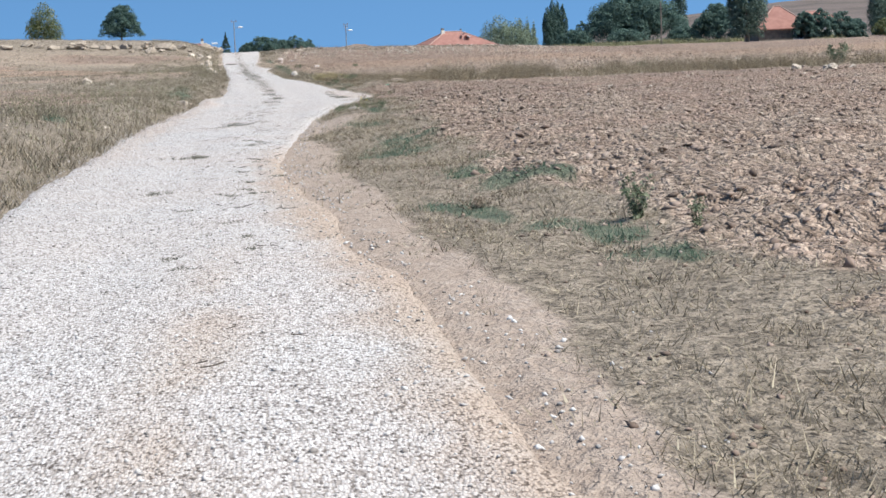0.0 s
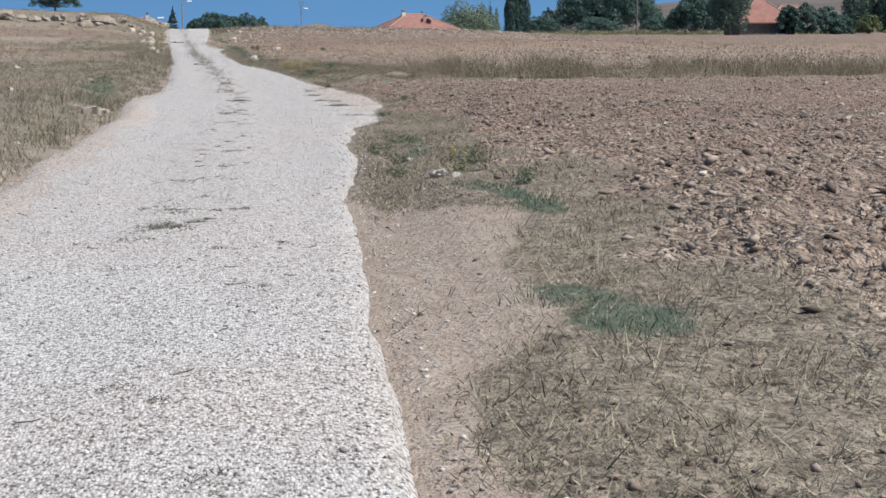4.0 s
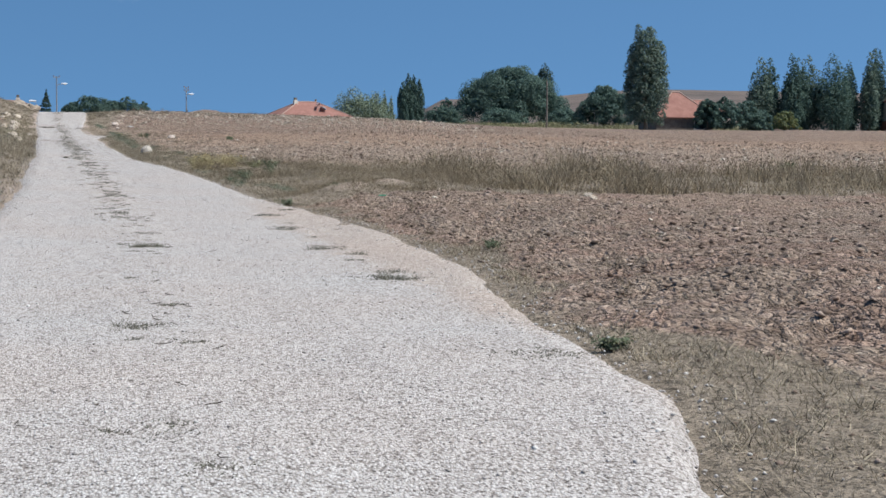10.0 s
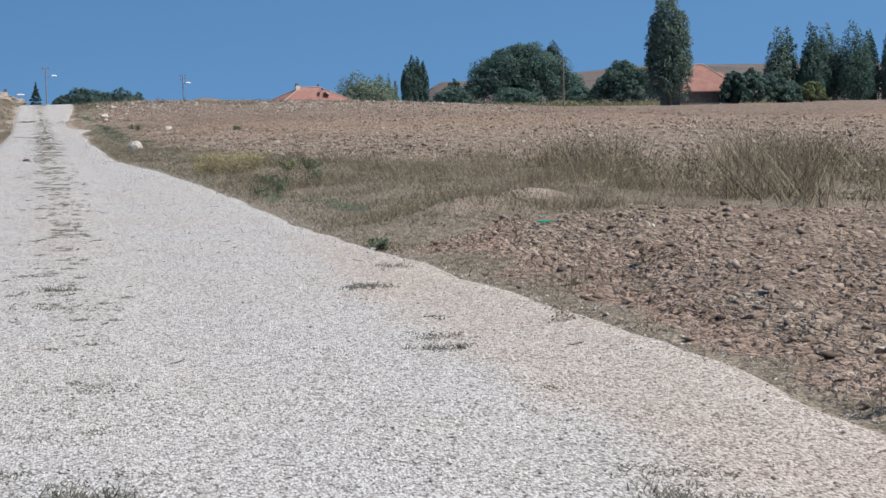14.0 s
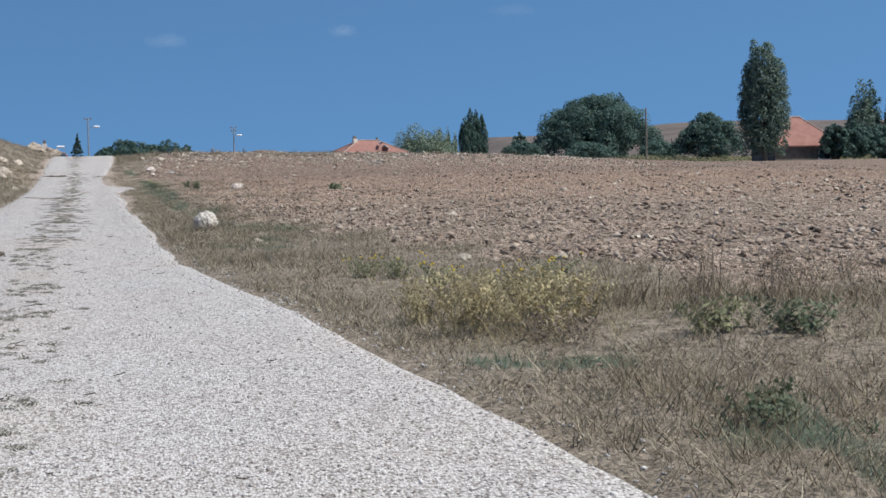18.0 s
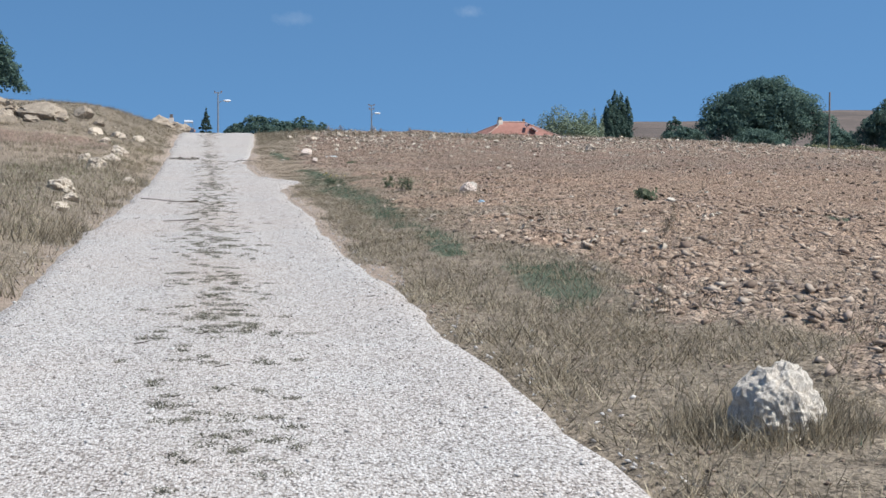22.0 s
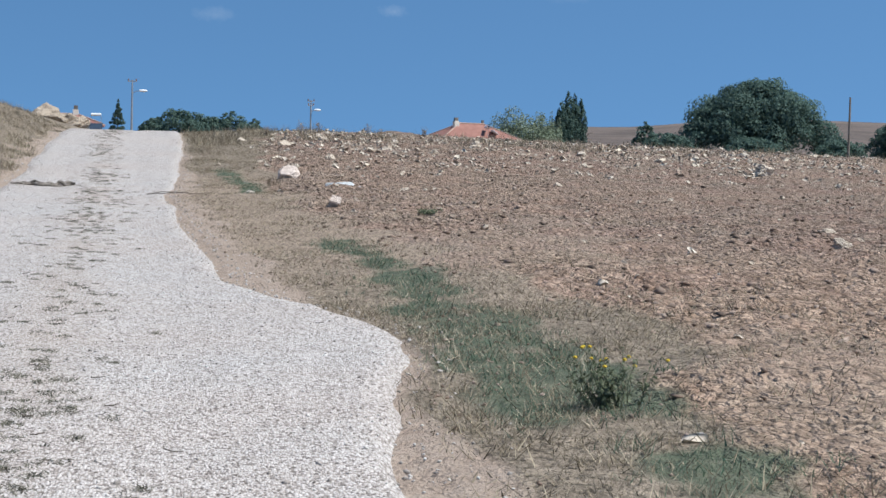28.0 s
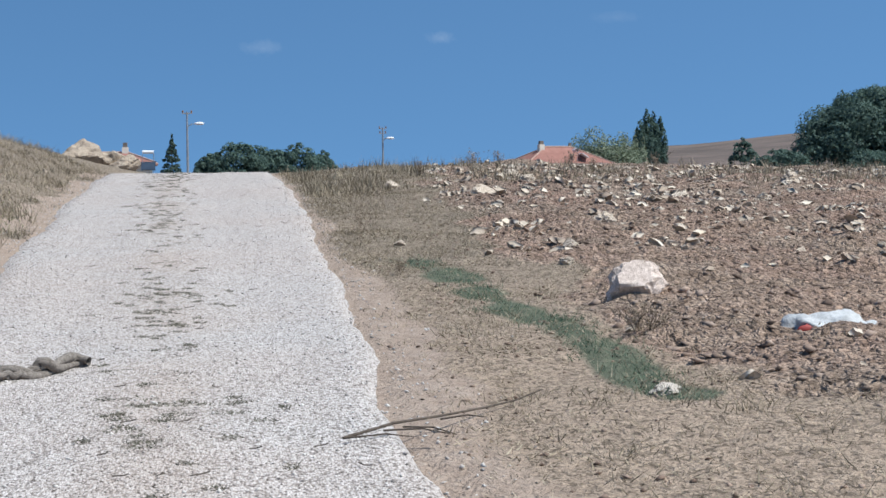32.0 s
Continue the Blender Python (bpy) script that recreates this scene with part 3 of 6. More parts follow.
xs = np.concatenate([-np.geomspace(2600, 13, 45), np.arange(-12, -3, 0.4), np.arange(-3, 0.6, 0.2), np.arange(0.6, 7, 0.1), np.arange(7, 12, 0.2), np.arange(12, 24, 0.5), np.geomspace(24, 2600, 70)])
ys = np.concatenate([-np.geomspace(900, 6, 14), np.arange(-5, 3, 1.0), np.arange(3, 176, 0.24), np.arange(176, 340, 2.5), np.geomspace(342, 2800, 50)])
GX, GY = np.meshgrid(xs, ys)
gv = np.stack([GX, GY, land(GX, GY)], -1).reshape(-1, 3)
k = len(xs)
gi = (np.arange(len(ys) - 1)[:, None] * k + np.arange(k - 1)).ravel()
me = mesh_np("ground", gv, np.stack([gi, gi + 1, gi + k + 1, gi + k], -1), SOIL, True)
cs, cg, cp, _ = cover(GX, GY)
add_attribute(me, "cover", "FLOAT_COLOR", np.stack([cs, cg, cp, np.ones_like(cs)], -1))
tagged(new("ground", me), "dry farmland of ploughed soil, sand and withered turf", "ground", kind="structure")

# ---- the gravel road ----
ry = np.arange(-12, 236, 0.25)
us = np.linspace(0, 1, 25)
le = left_edge(ry) + (vnoise(ry, 0 * ry, 0.4, 20) - 0.5) * 0.1 + (vnoise(ry, 0 * ry, 1.6, 21) - 0.5) * 0.2
re = right_edge(ry) + (vnoise(ry, 0 * ry, 0.4, 22) - 0.5) * 0.1 + (vnoise(ry, 0 * ry, 1.6, 23) - 0.5) * 0.14
RX = le[:, None] * (1 - us) + re[:, None] * us
RYY = np.broadcast_to(ry[:, None], RX.shape)
STRIP = ([3, 8.5, 32, 55, 75, 90, 105, 123, 150, 166, 190], [-0.4, -0.15, 0.2, 1.05, 0.9, 0.6, 0.42, 0.1, -0.3, -0.7, -0.6])


def centre(y):
    return np.interp(y, *STRIP)


def road_top(x, y):
    """The road's surface: two worn wheel tracks and a low ridge between them."""
    c = centre(y)
    track = np.exp(-(((x - c - 0.75) / 0.33) ** 2)) + np.exp(-(((x - c + 0.75) / 0.33) ** 2))
    return road_z(y) + 0.035 - 0.018 * track + (vnoise(x, y, 0.6, 24) - 0.5) * 0.02


berm = 0.1 * np.exp(-(((RX - left_edge(RYY) - 0.32) / 0.22) ** 2)) * smooth(38, 44, RYY) * smooth(60, 56, RYY)
RZZ = road_top(RX, RYY) + berm * (0.5 + vnoise(RX, RYY, 0.9, 26))
edge = np.minimum(us, 1 - us)
RZZ = RZZ - 0.11 * smooth(0.03, 0.0, edge)[None, :]
k = len(us)
gi = (np.arange(len(ry) - 1)[:, None] * k + np.arange(k - 1)).ravel()
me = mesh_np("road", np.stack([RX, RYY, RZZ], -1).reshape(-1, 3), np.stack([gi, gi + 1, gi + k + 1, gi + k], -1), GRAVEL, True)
worn = np.exp(-(((RX - centre(RYY)) / 0.3) ** 2)) * (0.3 + 0.7 * smooth(0.35, 0.7, vnoise(RX, RYY, 1.5, 25))) * 0.26 * smooth(55, 70, RYY) + 1.5 * np.clip(1 - (right_edge(RYY) - RX + (vnoise(RX, RYY, 0.35, 29) - 0.5) * 0.3) / 0.5, 0, 1) * smooth(22, 14, RYY) + 0.6 * np.exp(-(((RX - centre(RYY)) / 0.2) ** 2)) * smooth(11, 7, RYY) * smooth(0.3, 0.6, vnoise(RX, RYY, 0.7, 19))
add_attribute(me, "wear", "FLOAT", np.clip(worn, 0, 0.95))
margin = smooth(3.05, 3.3, RX + (vnoise(RX, RYY, 0.5, 27) - 0.5) * 0.4) * smooth(38, 44, RYY) * smooth(68, 62, RYY) + smooth(0.75, 0.4, RX - left_edge(RYY) + (vnoise(RX, RYY, 0.5, 28) - 0.5) * 0.4) * smooth(14, 24, RYY) * smooth(62, 56, RYY)
add_attribute(me, "margin", "FLOAT", np.clip(margin, 0, 1))
tagged(new("road", me), "narrow country road of crushed white limestone gravel", "road", kind="structure")


# ---- loose stuff: pebbles, clods, stones, grass ----
OCTA = np.array([(1, 0, 0), (-1, 0, 0), (0, 1, 0), (0, -1, 0), (0, 0, 1), (0, 0, -1)], float)
OCTA_F = np.array([(0, 2, 4), (2, 1, 4), (1, 3, 4), (3, 0, 4), (2, 0, 5), (1, 2, 5), (3, 1, 5), (0, 3, 5)])
_c = [(a, b, c) for a in (-1, 1) for b in (-1, 1) for c in (-1, 1)]
RHOMB = np.concatenate([np.array(_c, float) * 0.62, OCTA * 1.05])
RHOMB_F = []
for i_ in range(8):
    s = np.sign(RHOMB[i_])
    ax = [8 + (0 if s[0] > 0 else 1), 8 + (2 if s[1] > 0 else 3), 8 + (4 if s[2] > 0 else 5)]
    for p_, q_, other in ((0, 1, 2), (1, 2, 0), (2, 0, 1)):
        t_ = s.copy()
        t_[other] *= -1
        j_ = int(np.argmin(np.abs(RHOMB[:8] - t_ * 0.62).sum(1)))
        if j_ > i_:
            RHOMB_F.append((i_, ax[p_], j_, ax[q_]))
RHOMB_F = np.array(RHOMB_F)


def scatter(name, x, y, z, size, mat, flat=0.6, shape="octa", jitter=0.3, soft=False):
    """Many small lumps in one mesh, each turned, stretched and dented by chance."""
    base, faces = (OCTA, OCTA_F) if shape == "octa" else (RHOMB, RHOMB_F)
    n = len(x)
    v = base[None] * (1 + (rng.random((n, len(base), 1)) - 0.5) * 2 * jitter) + (rng.random((n, len(base), 3)) - 0.5) * jitter * 0.6
    v = v * np.stack([0.75 + rng.random(n) * 0.6, 0.75 + rng.random(n) * 0.5, flat * (0.7 + rng.random(n) * 0.6)], -1)[:, None] * size[:, None, None]
    a, tx, ty = rng.random(n) * 6.283, (rng.random(n) - 0.5) * 0.8, (rng.random(n) - 0.5) * 0.8
    v[..., 2] += v[..., 0] * tx[:, None] + v[..., 1] * ty[:, None]
    ca, sa = np.cos(a)[:, None], np.sin(a)[:, None]
    v = np.stack([v[..., 0] * ca - v[..., 1] * sa + x[:, None], v[..., 0] * sa + v[..., 1] * ca + y[:, None], v[..., 2] + z[:, None]], -1)
    f = faces[None] + (np.arange(n) * len(base))[:, None, None]
    return mesh_np(name, v.reshape(-1, 3), f.reshape(-1, faces.shape[1]), mat, soft)


def blades(name, x, y, height, mat, per=7, spread=0.05, width=0.006, lean=0.5, base_z=None, bent=False):
    """Tufts of thin blades in one mesh."""
    n = len(x)
    z = land(x, y) - 0.01 if base_z is None else base_z
    m = n * per
    h = np.repeat(height, per) * (0.4 + 0.8 * rng.random(m))
    a, w, d = rng.random(m) * 6.283, width * (0.7 + 0.8 * rng.random(m)), rng.random(m) * 6.283
    out = lean * h * (0.2 + 1.1 * rng.random(m))
    side = np.stack([np.cos(a), np.sin(a), 0 * a], -1) * w[:, None]
    root = np.stack([np.repeat(x, per) + rng.normal(0, spread, m), np.repeat(y, per) + rng.normal(0, spread, m), np.repeat(z, per)], -1)
    tip = root + np.stack([np.cos(d) * out, np.sin(d) * out, h], -1)
    if not bent:
        v = np.stack([root - side, root + side, tip], 1).reshape(-1, 3)
        return mesh_np(name, v, np.arange(m)[:, None] * 3 + np.array([[0, 1, 2]]), mat)
    mid = root + np.stack([np.cos(d) * out * 0.3, np.sin(d) * out * 0.3, h * 0.62], -1)
    v = np.stack([root - side, root + side, mid + side * 0.8, tip, mid - side * 0.8], 1).reshape(-1, 3)
    return mesh_np(name, v, np.arange(m)[:, None] * 5 + np.array([[0, 1, 2, 3, 4]]), mat)


def stuff(name, me, label, category):
    return tagged(new(name, me), label, category, kind="stuff")


# pebbles on the road, some strayed over its edges
n = 24000
py = 3.5 + 182 * rng.random(n) ** 1.05
pu = rng.random(n)
px_ = left_edge(py) - 0.1 + pu * (right_edge(py) - left_edge(py) + 0.25) + rng.normal(0, 0.06, n)
stray = rng.random(n) < 0.035
px_ = np.where(stray, px_ + rng.normal(0, 0.5, n), px_)
pin = (px_ > left_edge(py) + 0.08) & (px_ < right_edge(py) - 0.08)
pz = np.where(pin, road_top(px_, py) + 0.002, land(px_, py) + 0.004)
ps_ = 0.0065 + 0.009 * rng.random(n) ** 2.0
n = 8000
ey = 4 + 170 * rng.random(n)
right_ = rng.random(n) < 0.5
ex = np.where(right_, right_edge(ey), left_edge(ey)) + rng.normal(0, 0.2, n) * (0.5 + vnoise(ey, ey * 0.3, 1.4, 44)) + np.where(right_, 0.02, -0.02)
px_, py = np.concatenate([px_, ex]), np.concatenate([py, ey])
pz = np.concatenate([pz, np.maximum(land(ex, ey), np.where((ex > left_edge(ey) + 0.1) & (ex < right_edge(ey) - 0.1), road_top(ex, ey), -9)) + 0.004])
ps_ = np.concatenate([ps_, 0.006 + 0.011 * rng.random(n) ** 2.0])
stuff("pebbles", scatter("pebbles", px_, py, pz, ps_, PEBBLE, 0.7), "angular white limestone pebbles loose on the road", "gravel")

# clods of the ploughed land
def pick(n, x0, x1, y0, y1, share, power=1.0):
    x = x0 + (x1 - x0) * rng.random(n) ** power
    y = y0 + (y1 - y0) * rng.random(n)
    keep = rng.random(n) < share(x, y)
    return x[keep], y[keep]


def ploughed(x, y):
    return cover(x, y)[2] * (x > 0) * (0.35 + 0.65 * smooth(0.3, 0.6, vnoise(x, y, 2.2, 30)))


cx, cy = pick(110000, 1.2, 9.5, 3, 172, ploughed)
cs_ = 0.009 + 0.042 * rng.random(len(cx)) ** 4.0
stuff("clods", scatter("clods", cx, cy, land(cx, cy) + cs_ * 0.1, cs_, CLOD, 0.5, "octa", 0.65), "broken brown clods of ploughed soil", "soil clods")
cx, cy = pick(56000, 8.5, 44, 8, 176, ploughed, 1.35)
cs_ = (0.018 + 0.065 * rng.random(len(cx)) ** 3.2) * (0.6 + 0.4 * smooth(10, 20, cx))
stuff("clods", scatter("clods", cx, cy, land(cx, cy) + cs_ * 0.1, cs_, CLOD, 0.6, "octa", 0.55), "larger brown clods far out in the ploughed field", "soil clods")


# crumbs and flat straw litter on the verges
def verge_share(x, y):
    s_, g_, p_, t_ = cover(x, y)
    return (x - right_edge(y) > 0.1) * (1 - p_) * (1 - 0.75 * s_) * (0.15 + 0.85 * smooth(0.35, 0.7, vnoise(x, y, 0.7, 37)))


cx, cy = pick(56000, 0.6, 7.5, 3, 172, verge_share, 1.2)
cs_ = 0.007 + 0.018 * rng.random(len(cx)) ** 3
stuff("crumbs", scatter("crumbs", cx, cy, land(cx, cy) + cs_ * 0.2, cs_, CLOD, 0.6), "small soil crumbs strewn over the verge", "soil crumbs")
cx, cy = pick(56000, 0.6, 8.0, 3, 175, verge_share, 1.2)
stuff("straw_litter", blades("straw_litter", cx, cy, 0.018 + 0.02 * rng.random(len(cx)), DRY, 6, 0.08, 0.0042, 3.2, land(cx, cy) + 0.004), "flattened dead straw lying on the verge", "straw")


def stony(x, y):
    return np.clip(cover(x, y)[2] * (0.3 + 2.2 * smooth(74, 84, y) * smooth(118, 104, y) + 0.3 * smooth(100, 110, y) + 1.6 * smooth(150, 166, y)), 0, 1)


cx, cy = pick(9000, 1.3, 34, 4, 180, stony, 1.5)
cs_ = (0.011 + 0.045 * rng.random(len(cx)) ** 3) * (1 + 0.6 * smooth(10, 20, cx)) + 0.09 * (rng.random(len(cx)) < 0.35) * smooth(150, 167, cy) * rng.random(len(cx))
stuff("field_stones", scatter("field_stones", cx, cy, land(cx, cy) + cs_ * 0.2, cs_, PALE, 0.6, "rhomb", 0.3), "small pale limestone fragments strewn over the field", "stones")
cx, cy = pick(26000, 3.4, 34, 77, 116, lambda x, y: cover(x, y)[2] * smooth(77, 84, y) * smooth(116, 106, y) * (0.2 + 0.8 * smooth(0.35, 0.6, vnoise(x, y, 1.9, 53))), 1.5)
cs_ = (0.012 + 0.05 * rng.random(len(cx)) ** 3) * (1 + 0.5 * smooth(9, 20, cx))
stuff("soil_chips", scatter("soil_chips", cx, cy, land(cx, cy) + cs_ * 0.15, cs_, CHIP, 0.5, "octa", 0.6), "pale flat chips of dried soil and limestone", "soil clods")
cx, cy = pick(15000, 2.2, 34, 150, 177, lambda x, y: cover(x, y)[2] * smooth(152, 165, y) * (0.25 + 0.75 * smooth(0.35, 0.6, vnoise(x, y, 1.8, 46))), 1.3)
cs_ = 0.016 + 0.085 * rng.random(len(cx)) ** 3
stuff("crest_rubble", scatter("crest_rubble", cx, cy, land(cx, cy) + cs_ * 0.2, cs_, PALE, 0.55, "rhomb", 0.35), "dense pale limestone rubble on the field crest", "stones")
cx, cy = pick(480, -24, -1.6, 10, 172, lambda x, y: (left_edge(y) - x > 0.2) * 0.8)
cs_ = 0.02 + 0.09 * rng.random(len(cx)) ** 3
stuff("hillside_stones", scatter("hillside_stones", cx, cy, land(cx, cy) + cs_ * 0.15, cs_, PALE, 0.6, "rhomb", 0.3), "pale stones lying in the dry hillside turf", "stones")

# dry turf along both verges
def dry_share(x, y):
    s_, g_, p_, t_ = cover(x, y)
    off = np.maximum(x - right_edge(y), left_edge(y) - x)
    return (off > 0.05) * (1 - 0.92 * p_) * (1 - 0.93 * s_) * (0.25 + 0.75 * smooth(0.3, 0.65, vnoise(x, y, 0.8, 31))) * (1 - 0.55 * smooth(130, 134, y) * smooth(158, 152, y) * (x > 0))


n = 74000
cy = 3 + 175 * rng.random(n)
cx = right_edge(cy) + 4.2 * rng.random(n) ** 1.35
keep = rng.random(n) < dry_share(cx, cy) * (1 - 0.3 * cover(cx, cy)[1])
cx, cy = cx[keep], cy[keep]
stuff("dry_grass", blades("dry_grass", cx, cy, (0.03 + 0.085 * rng.random(len(cx)) ** 2.5) * np.interp(cy, [68, 74, 84, 88, 98, 106, 130, 134], [1, 1.3, 1.3, 1.6, 1.6, 1.2, 1.2, 0.9]), DRY, 10, 0.06, 0.0029, 1.3), "short withered grass on the road verge", "dry grass")
n = 30000
cy = 12 + 170 * rng.random(n)
cx = left_edge(cy) - 0.05 - 7.5 * rng.random(n) ** 1.5
keep = rng.random(n) < dry_share(cx, cy)
cx, cy = cx[keep], cy[keep]
stuff("dry_grass", blades("dry_grass", cx, cy, (0.07 + 0.2 * rng.random(len(cx)) ** 2) * (0.6 + 0.8 * vnoise(cx, cy, 1.5, 45)), DRY, 9, 0.08, 0.0048, 0.9), "withered tufted grass on the bank beside the road", "dry grass")
cx, cy = pick(15000, -48, -8, 15, 186, lambda x, y: 0.3 + 0.7 * smooth(0.35, 0.6, vnoise(x, y, 3, 33)))
stuff("dry_grass", blades("dry_grass", cx, cy, 0.1 + 0.16 * rng.random(len(cx)) ** 2, DRY, 7, 0.18, 0.011, 1.0), "thin brown grass over the stony hillside", "dry grass")


def strip_share(x, y):
    lo, hi = np.interp(x, STRIP_X, STRIP_LO), np.interp(x, STRIP_X, STRIP_HI)
    d = x - right_edge(y)
    return smooth(0.3, 1.2, d) * smooth(-0.6, 0.5, y - lo) * smooth(1.5, -1.5, y - hi) * (0.3 + 0.7 * smooth(0.3, 0.55, vnoise(x, y, 1.6, 34)))


cx, cy = pick(30000, 4, 60, 63, 90, strip_share, 1.6)
tall_h = (0.2 + 0.34 * rng.random(len(cx))) * (0.35 + 0.65 * smooth(6, 11, cx)) * (0.55 + 0.75 * vnoise(cx, cy, 1.4, 38))
tall_h = tall_h * (0.2 + 1.4 * smooth(0.3, 0.8, vnoise(cx, cy, 0.8, 44)))
near_ = cx < 9
stuff("tall_dry_grass", blades("tall_dry_grass", cx[near_], cy[near_], tall_h[near_], TALL, 17, 0.12, 0.0026, 1.0), "thin brown grass where the unploughed strip meets the road", "dry grass")
stuff("tall_dry_grass", blades("tall_dry_grass", cx[~near_], cy[~near_], tall_h[~near_] * 1.1, TALL, 10, 0.12, 0.006, 0.9), "tall brown grass in an unploughed strip across the field", "dry grass")


def green_share(x, y):
    off = np.maximum(x - right_edge(y), left_edge(y) - x)
    return np.clip(cover(x, y)[1] * 1.05 - 0.14, 0, 0.6) * (off > 0.08)


cx, cy = pick(90000, -3.4, 5.6, 6, 160, green_share)
stuff("green_grass", blades("green_grass", cx, cy, 0.03 + 0.07 * rng.random(len(cx)), GREEN, 14, 0.05, 0.0028, 1.0), "patches of short green grass beside the road", "grass")

ta, tr = rng.random(300) * 6.283, 0.2 + 0.3 * rng.random(300) ** 1.5
cx, cy = 2.96 + np.cos(ta) * tr, 94.46 + np.sin(ta) * tr
stuff("dry_grass", blades("dry_grass", cx, cy, 0.06 + 0.12 * rng.random(300), DRY, 12, 0.04, 0.0022, 0.7), "taller withered grass round the white boulder", "dry grass")

# withered tufts and twigs on the road's middle ridge
def second_streak(x, y):
    s_ = np.exp(-(((x - 3.12) / 0.09) ** 2)) * (y > 44) * (y < 62) * smooth(0.55, 0.7, vnoise(0 * x, y, 0.9, 41)) * 0.6
    for ax, ay, r_ in ((3.08, 50.4, 0.22), (1.07, 55.1, 0.16), (1.16, 57.3, 0.2), (3.2, 54.8, 0.1), (0.6, 46.9, 0.12), (0.55, 43.2, 0.12)):
        s_ = s_ + np.exp(-((x - ax) ** 2 + ((y - ay) * 0.6) ** 2) / r_**2) * 0.7
    return s_


def ridge_share(x, y):
    return np.exp(-(((x - centre(y)) / 0.24) ** 2)) * (0.03 + 0.97 * smooth(0.46, 0.62, 0.5 * vnoise(x * 0.6, y, 0.8, 35) + 0.5 * vnoise(x * 0.35, y, 0.17, 36))) * np.interp(y, [0, 20, 40, 58, 66, 110, 160], [0.2, 0.4, 0.1, 0.3, 0.5, 0.8, 0.5]) + second_streak(x, y)


cx, cy = pick(16000, -1.6, 3.6, 5, 178, lambda x, y: np.clip(ridge_share(x, y), 0, 1))
n = 5000  # crushed tufts, each a short streak across the road
sy = 8 + 170 * rng.random(n)
sx = centre(sy) + rng.normal(0, 0.22, n) * np.interp(sy, [60, 90, 120], [0.8, 1.0, 1.1])
keep = rng.random(n) < np.interp(sy, [8, 26, 40, 58, 64, 80, 110, 130, 150, 175], [0.08, 0.1, 0.03, 0.05, 0.22, 0.5, 0.75, 0.7, 0.5, 0.5]) * (0.25 + 0.75 * smooth(0.35, 0.6, vnoise(sx, sy, 1.1, 47)))
sx, sy = sx[keep], sy[keep]
reach = np.repeat(0.015 + 0.07 * rng.random(len(sx)) ** 1.6, 9)
mx, my = np.repeat(sx, 9) + reach * rng.uniform(-1, 1, len(sx) * 9), np.repeat(sy, 9) + rng.normal(0, 0.03, len(sx) * 9)
cx, cy = np.concatenate([cx, mx]), np.concatenate([cy, my])
for ax, ay, r_, k in ((3.18, 58.4, 0.1, 40), (3.17, 54.7, 0.12, 40), (3.3, 56.6, 0.06, 14), (3.08, 50.4, 0.2, 60), (1.07, 55.1, 0.17, 50), (1.16, 57.3, 0.17, 40), (3.24, 61.1, 0.07, 16), (2.91, 45.2, 0.14, 40), (3.1, 52.6, 0.07, 16), (0.6, 46.9, 0.08, 16), (0.55, 43.2, 0.08, 16), (0.75, 42.4, 0.07, 14), (0.93, 60.7, 0.14, 30), (-0.24, 28.0, 0.13, 36), (-0.49, 27.4, 0.08, 16), (-0.19, 29.2, 0.1, 18), (-0.14, 31.9, 0.14, 30), (-0.33, 29.6, 0.08, 14), (0.09, 36.3, 0.07, 12), (0.46, 36.1, 0.08, 14), (3.36, 59.2, 0.04, 10), (1.27, 60.5, 0.06, 12), (-0.02, 130.1, 0.06, 14), (0.38, 130.1, 0.07, 14), (0.36, 131.0, 0.06, 12)):
    cx, cy = np.append(cx, ax + rng.normal(0, r_, k)), np.append(cy, ay + rng.normal(0, r_, k))
stuff("road_tufts", blades("road_tufts", cx, cy, 0.006 + 0.014 * rng.random(len(cx)), TUFT, 7, 0.022, 0.0036, 2.0, road_top(cx, cy)), "sparse crushed grass growing between the wheel tracks", "grass")
tx, ty, th = [], [], []
for ax, ay, k in ((3.05, 50.2, 34), (3.07, 54.3, 20), (3.12, 57.9, 18), (3.25, 60.9, 22), (0.65, 46.95, 14), (1.07, 54.9, 40), (3.66, 62.3, 10), (0.88, 61.6, 18), (3.3, 53.4, 10), (3.2, 51.0, 12), (-0.62, 18.2, 30), (-0.78, 13.65, 10), (-0.24, 28.1, 24)):
    tx.append(ax + rng.normal(0, 0.1, k))
    ty.append(ay + rng.normal(0, 0.07, k))
tx, ty = np.concatenate(tx), np.concatenate(ty)
stuff("stalk_tufts", blades("stalk_tufts", tx, ty, 0.018 + 0.05 * rng.random(len(tx)) ** 1.5, TUFT, 10, 0.03, 0.003, 1.1, road_top(tx, ty)), "small withered tufts rooted in the gravel", "grass")
tw = []
for i in range(420):
    y0 = 5 + 170 * random.random()
    x0 = centre(y0) + random.gauss(0, 0.3) if random.random() < 0.7 else random.uniform(float(left_edge(y0)) + 0.2, float(right_edge(y0)) - 0.2)
    ln, a = random.uniform(0.03, 0.1), random.gauss(0, 0.5)
    p = np.array([(x0 + ln * t * math.cos(a) + 0.02 * math.sin(5 * t + i), y0 + ln * t * math.sin(a), float(road_top(x0, y0)) + 0.018 + 0.01 * math.sin(3 * t + i)) for t in (0, 0.35, 0.7, 1)])
    tw.append(tube(p, [0.002, 0.003, 0.0026, 0.0012], 4))
stuff("twigs", mesh_np("twigs", *merge(tw), TWIG), "short dark dead twigs lying on the gravel", "twigs")


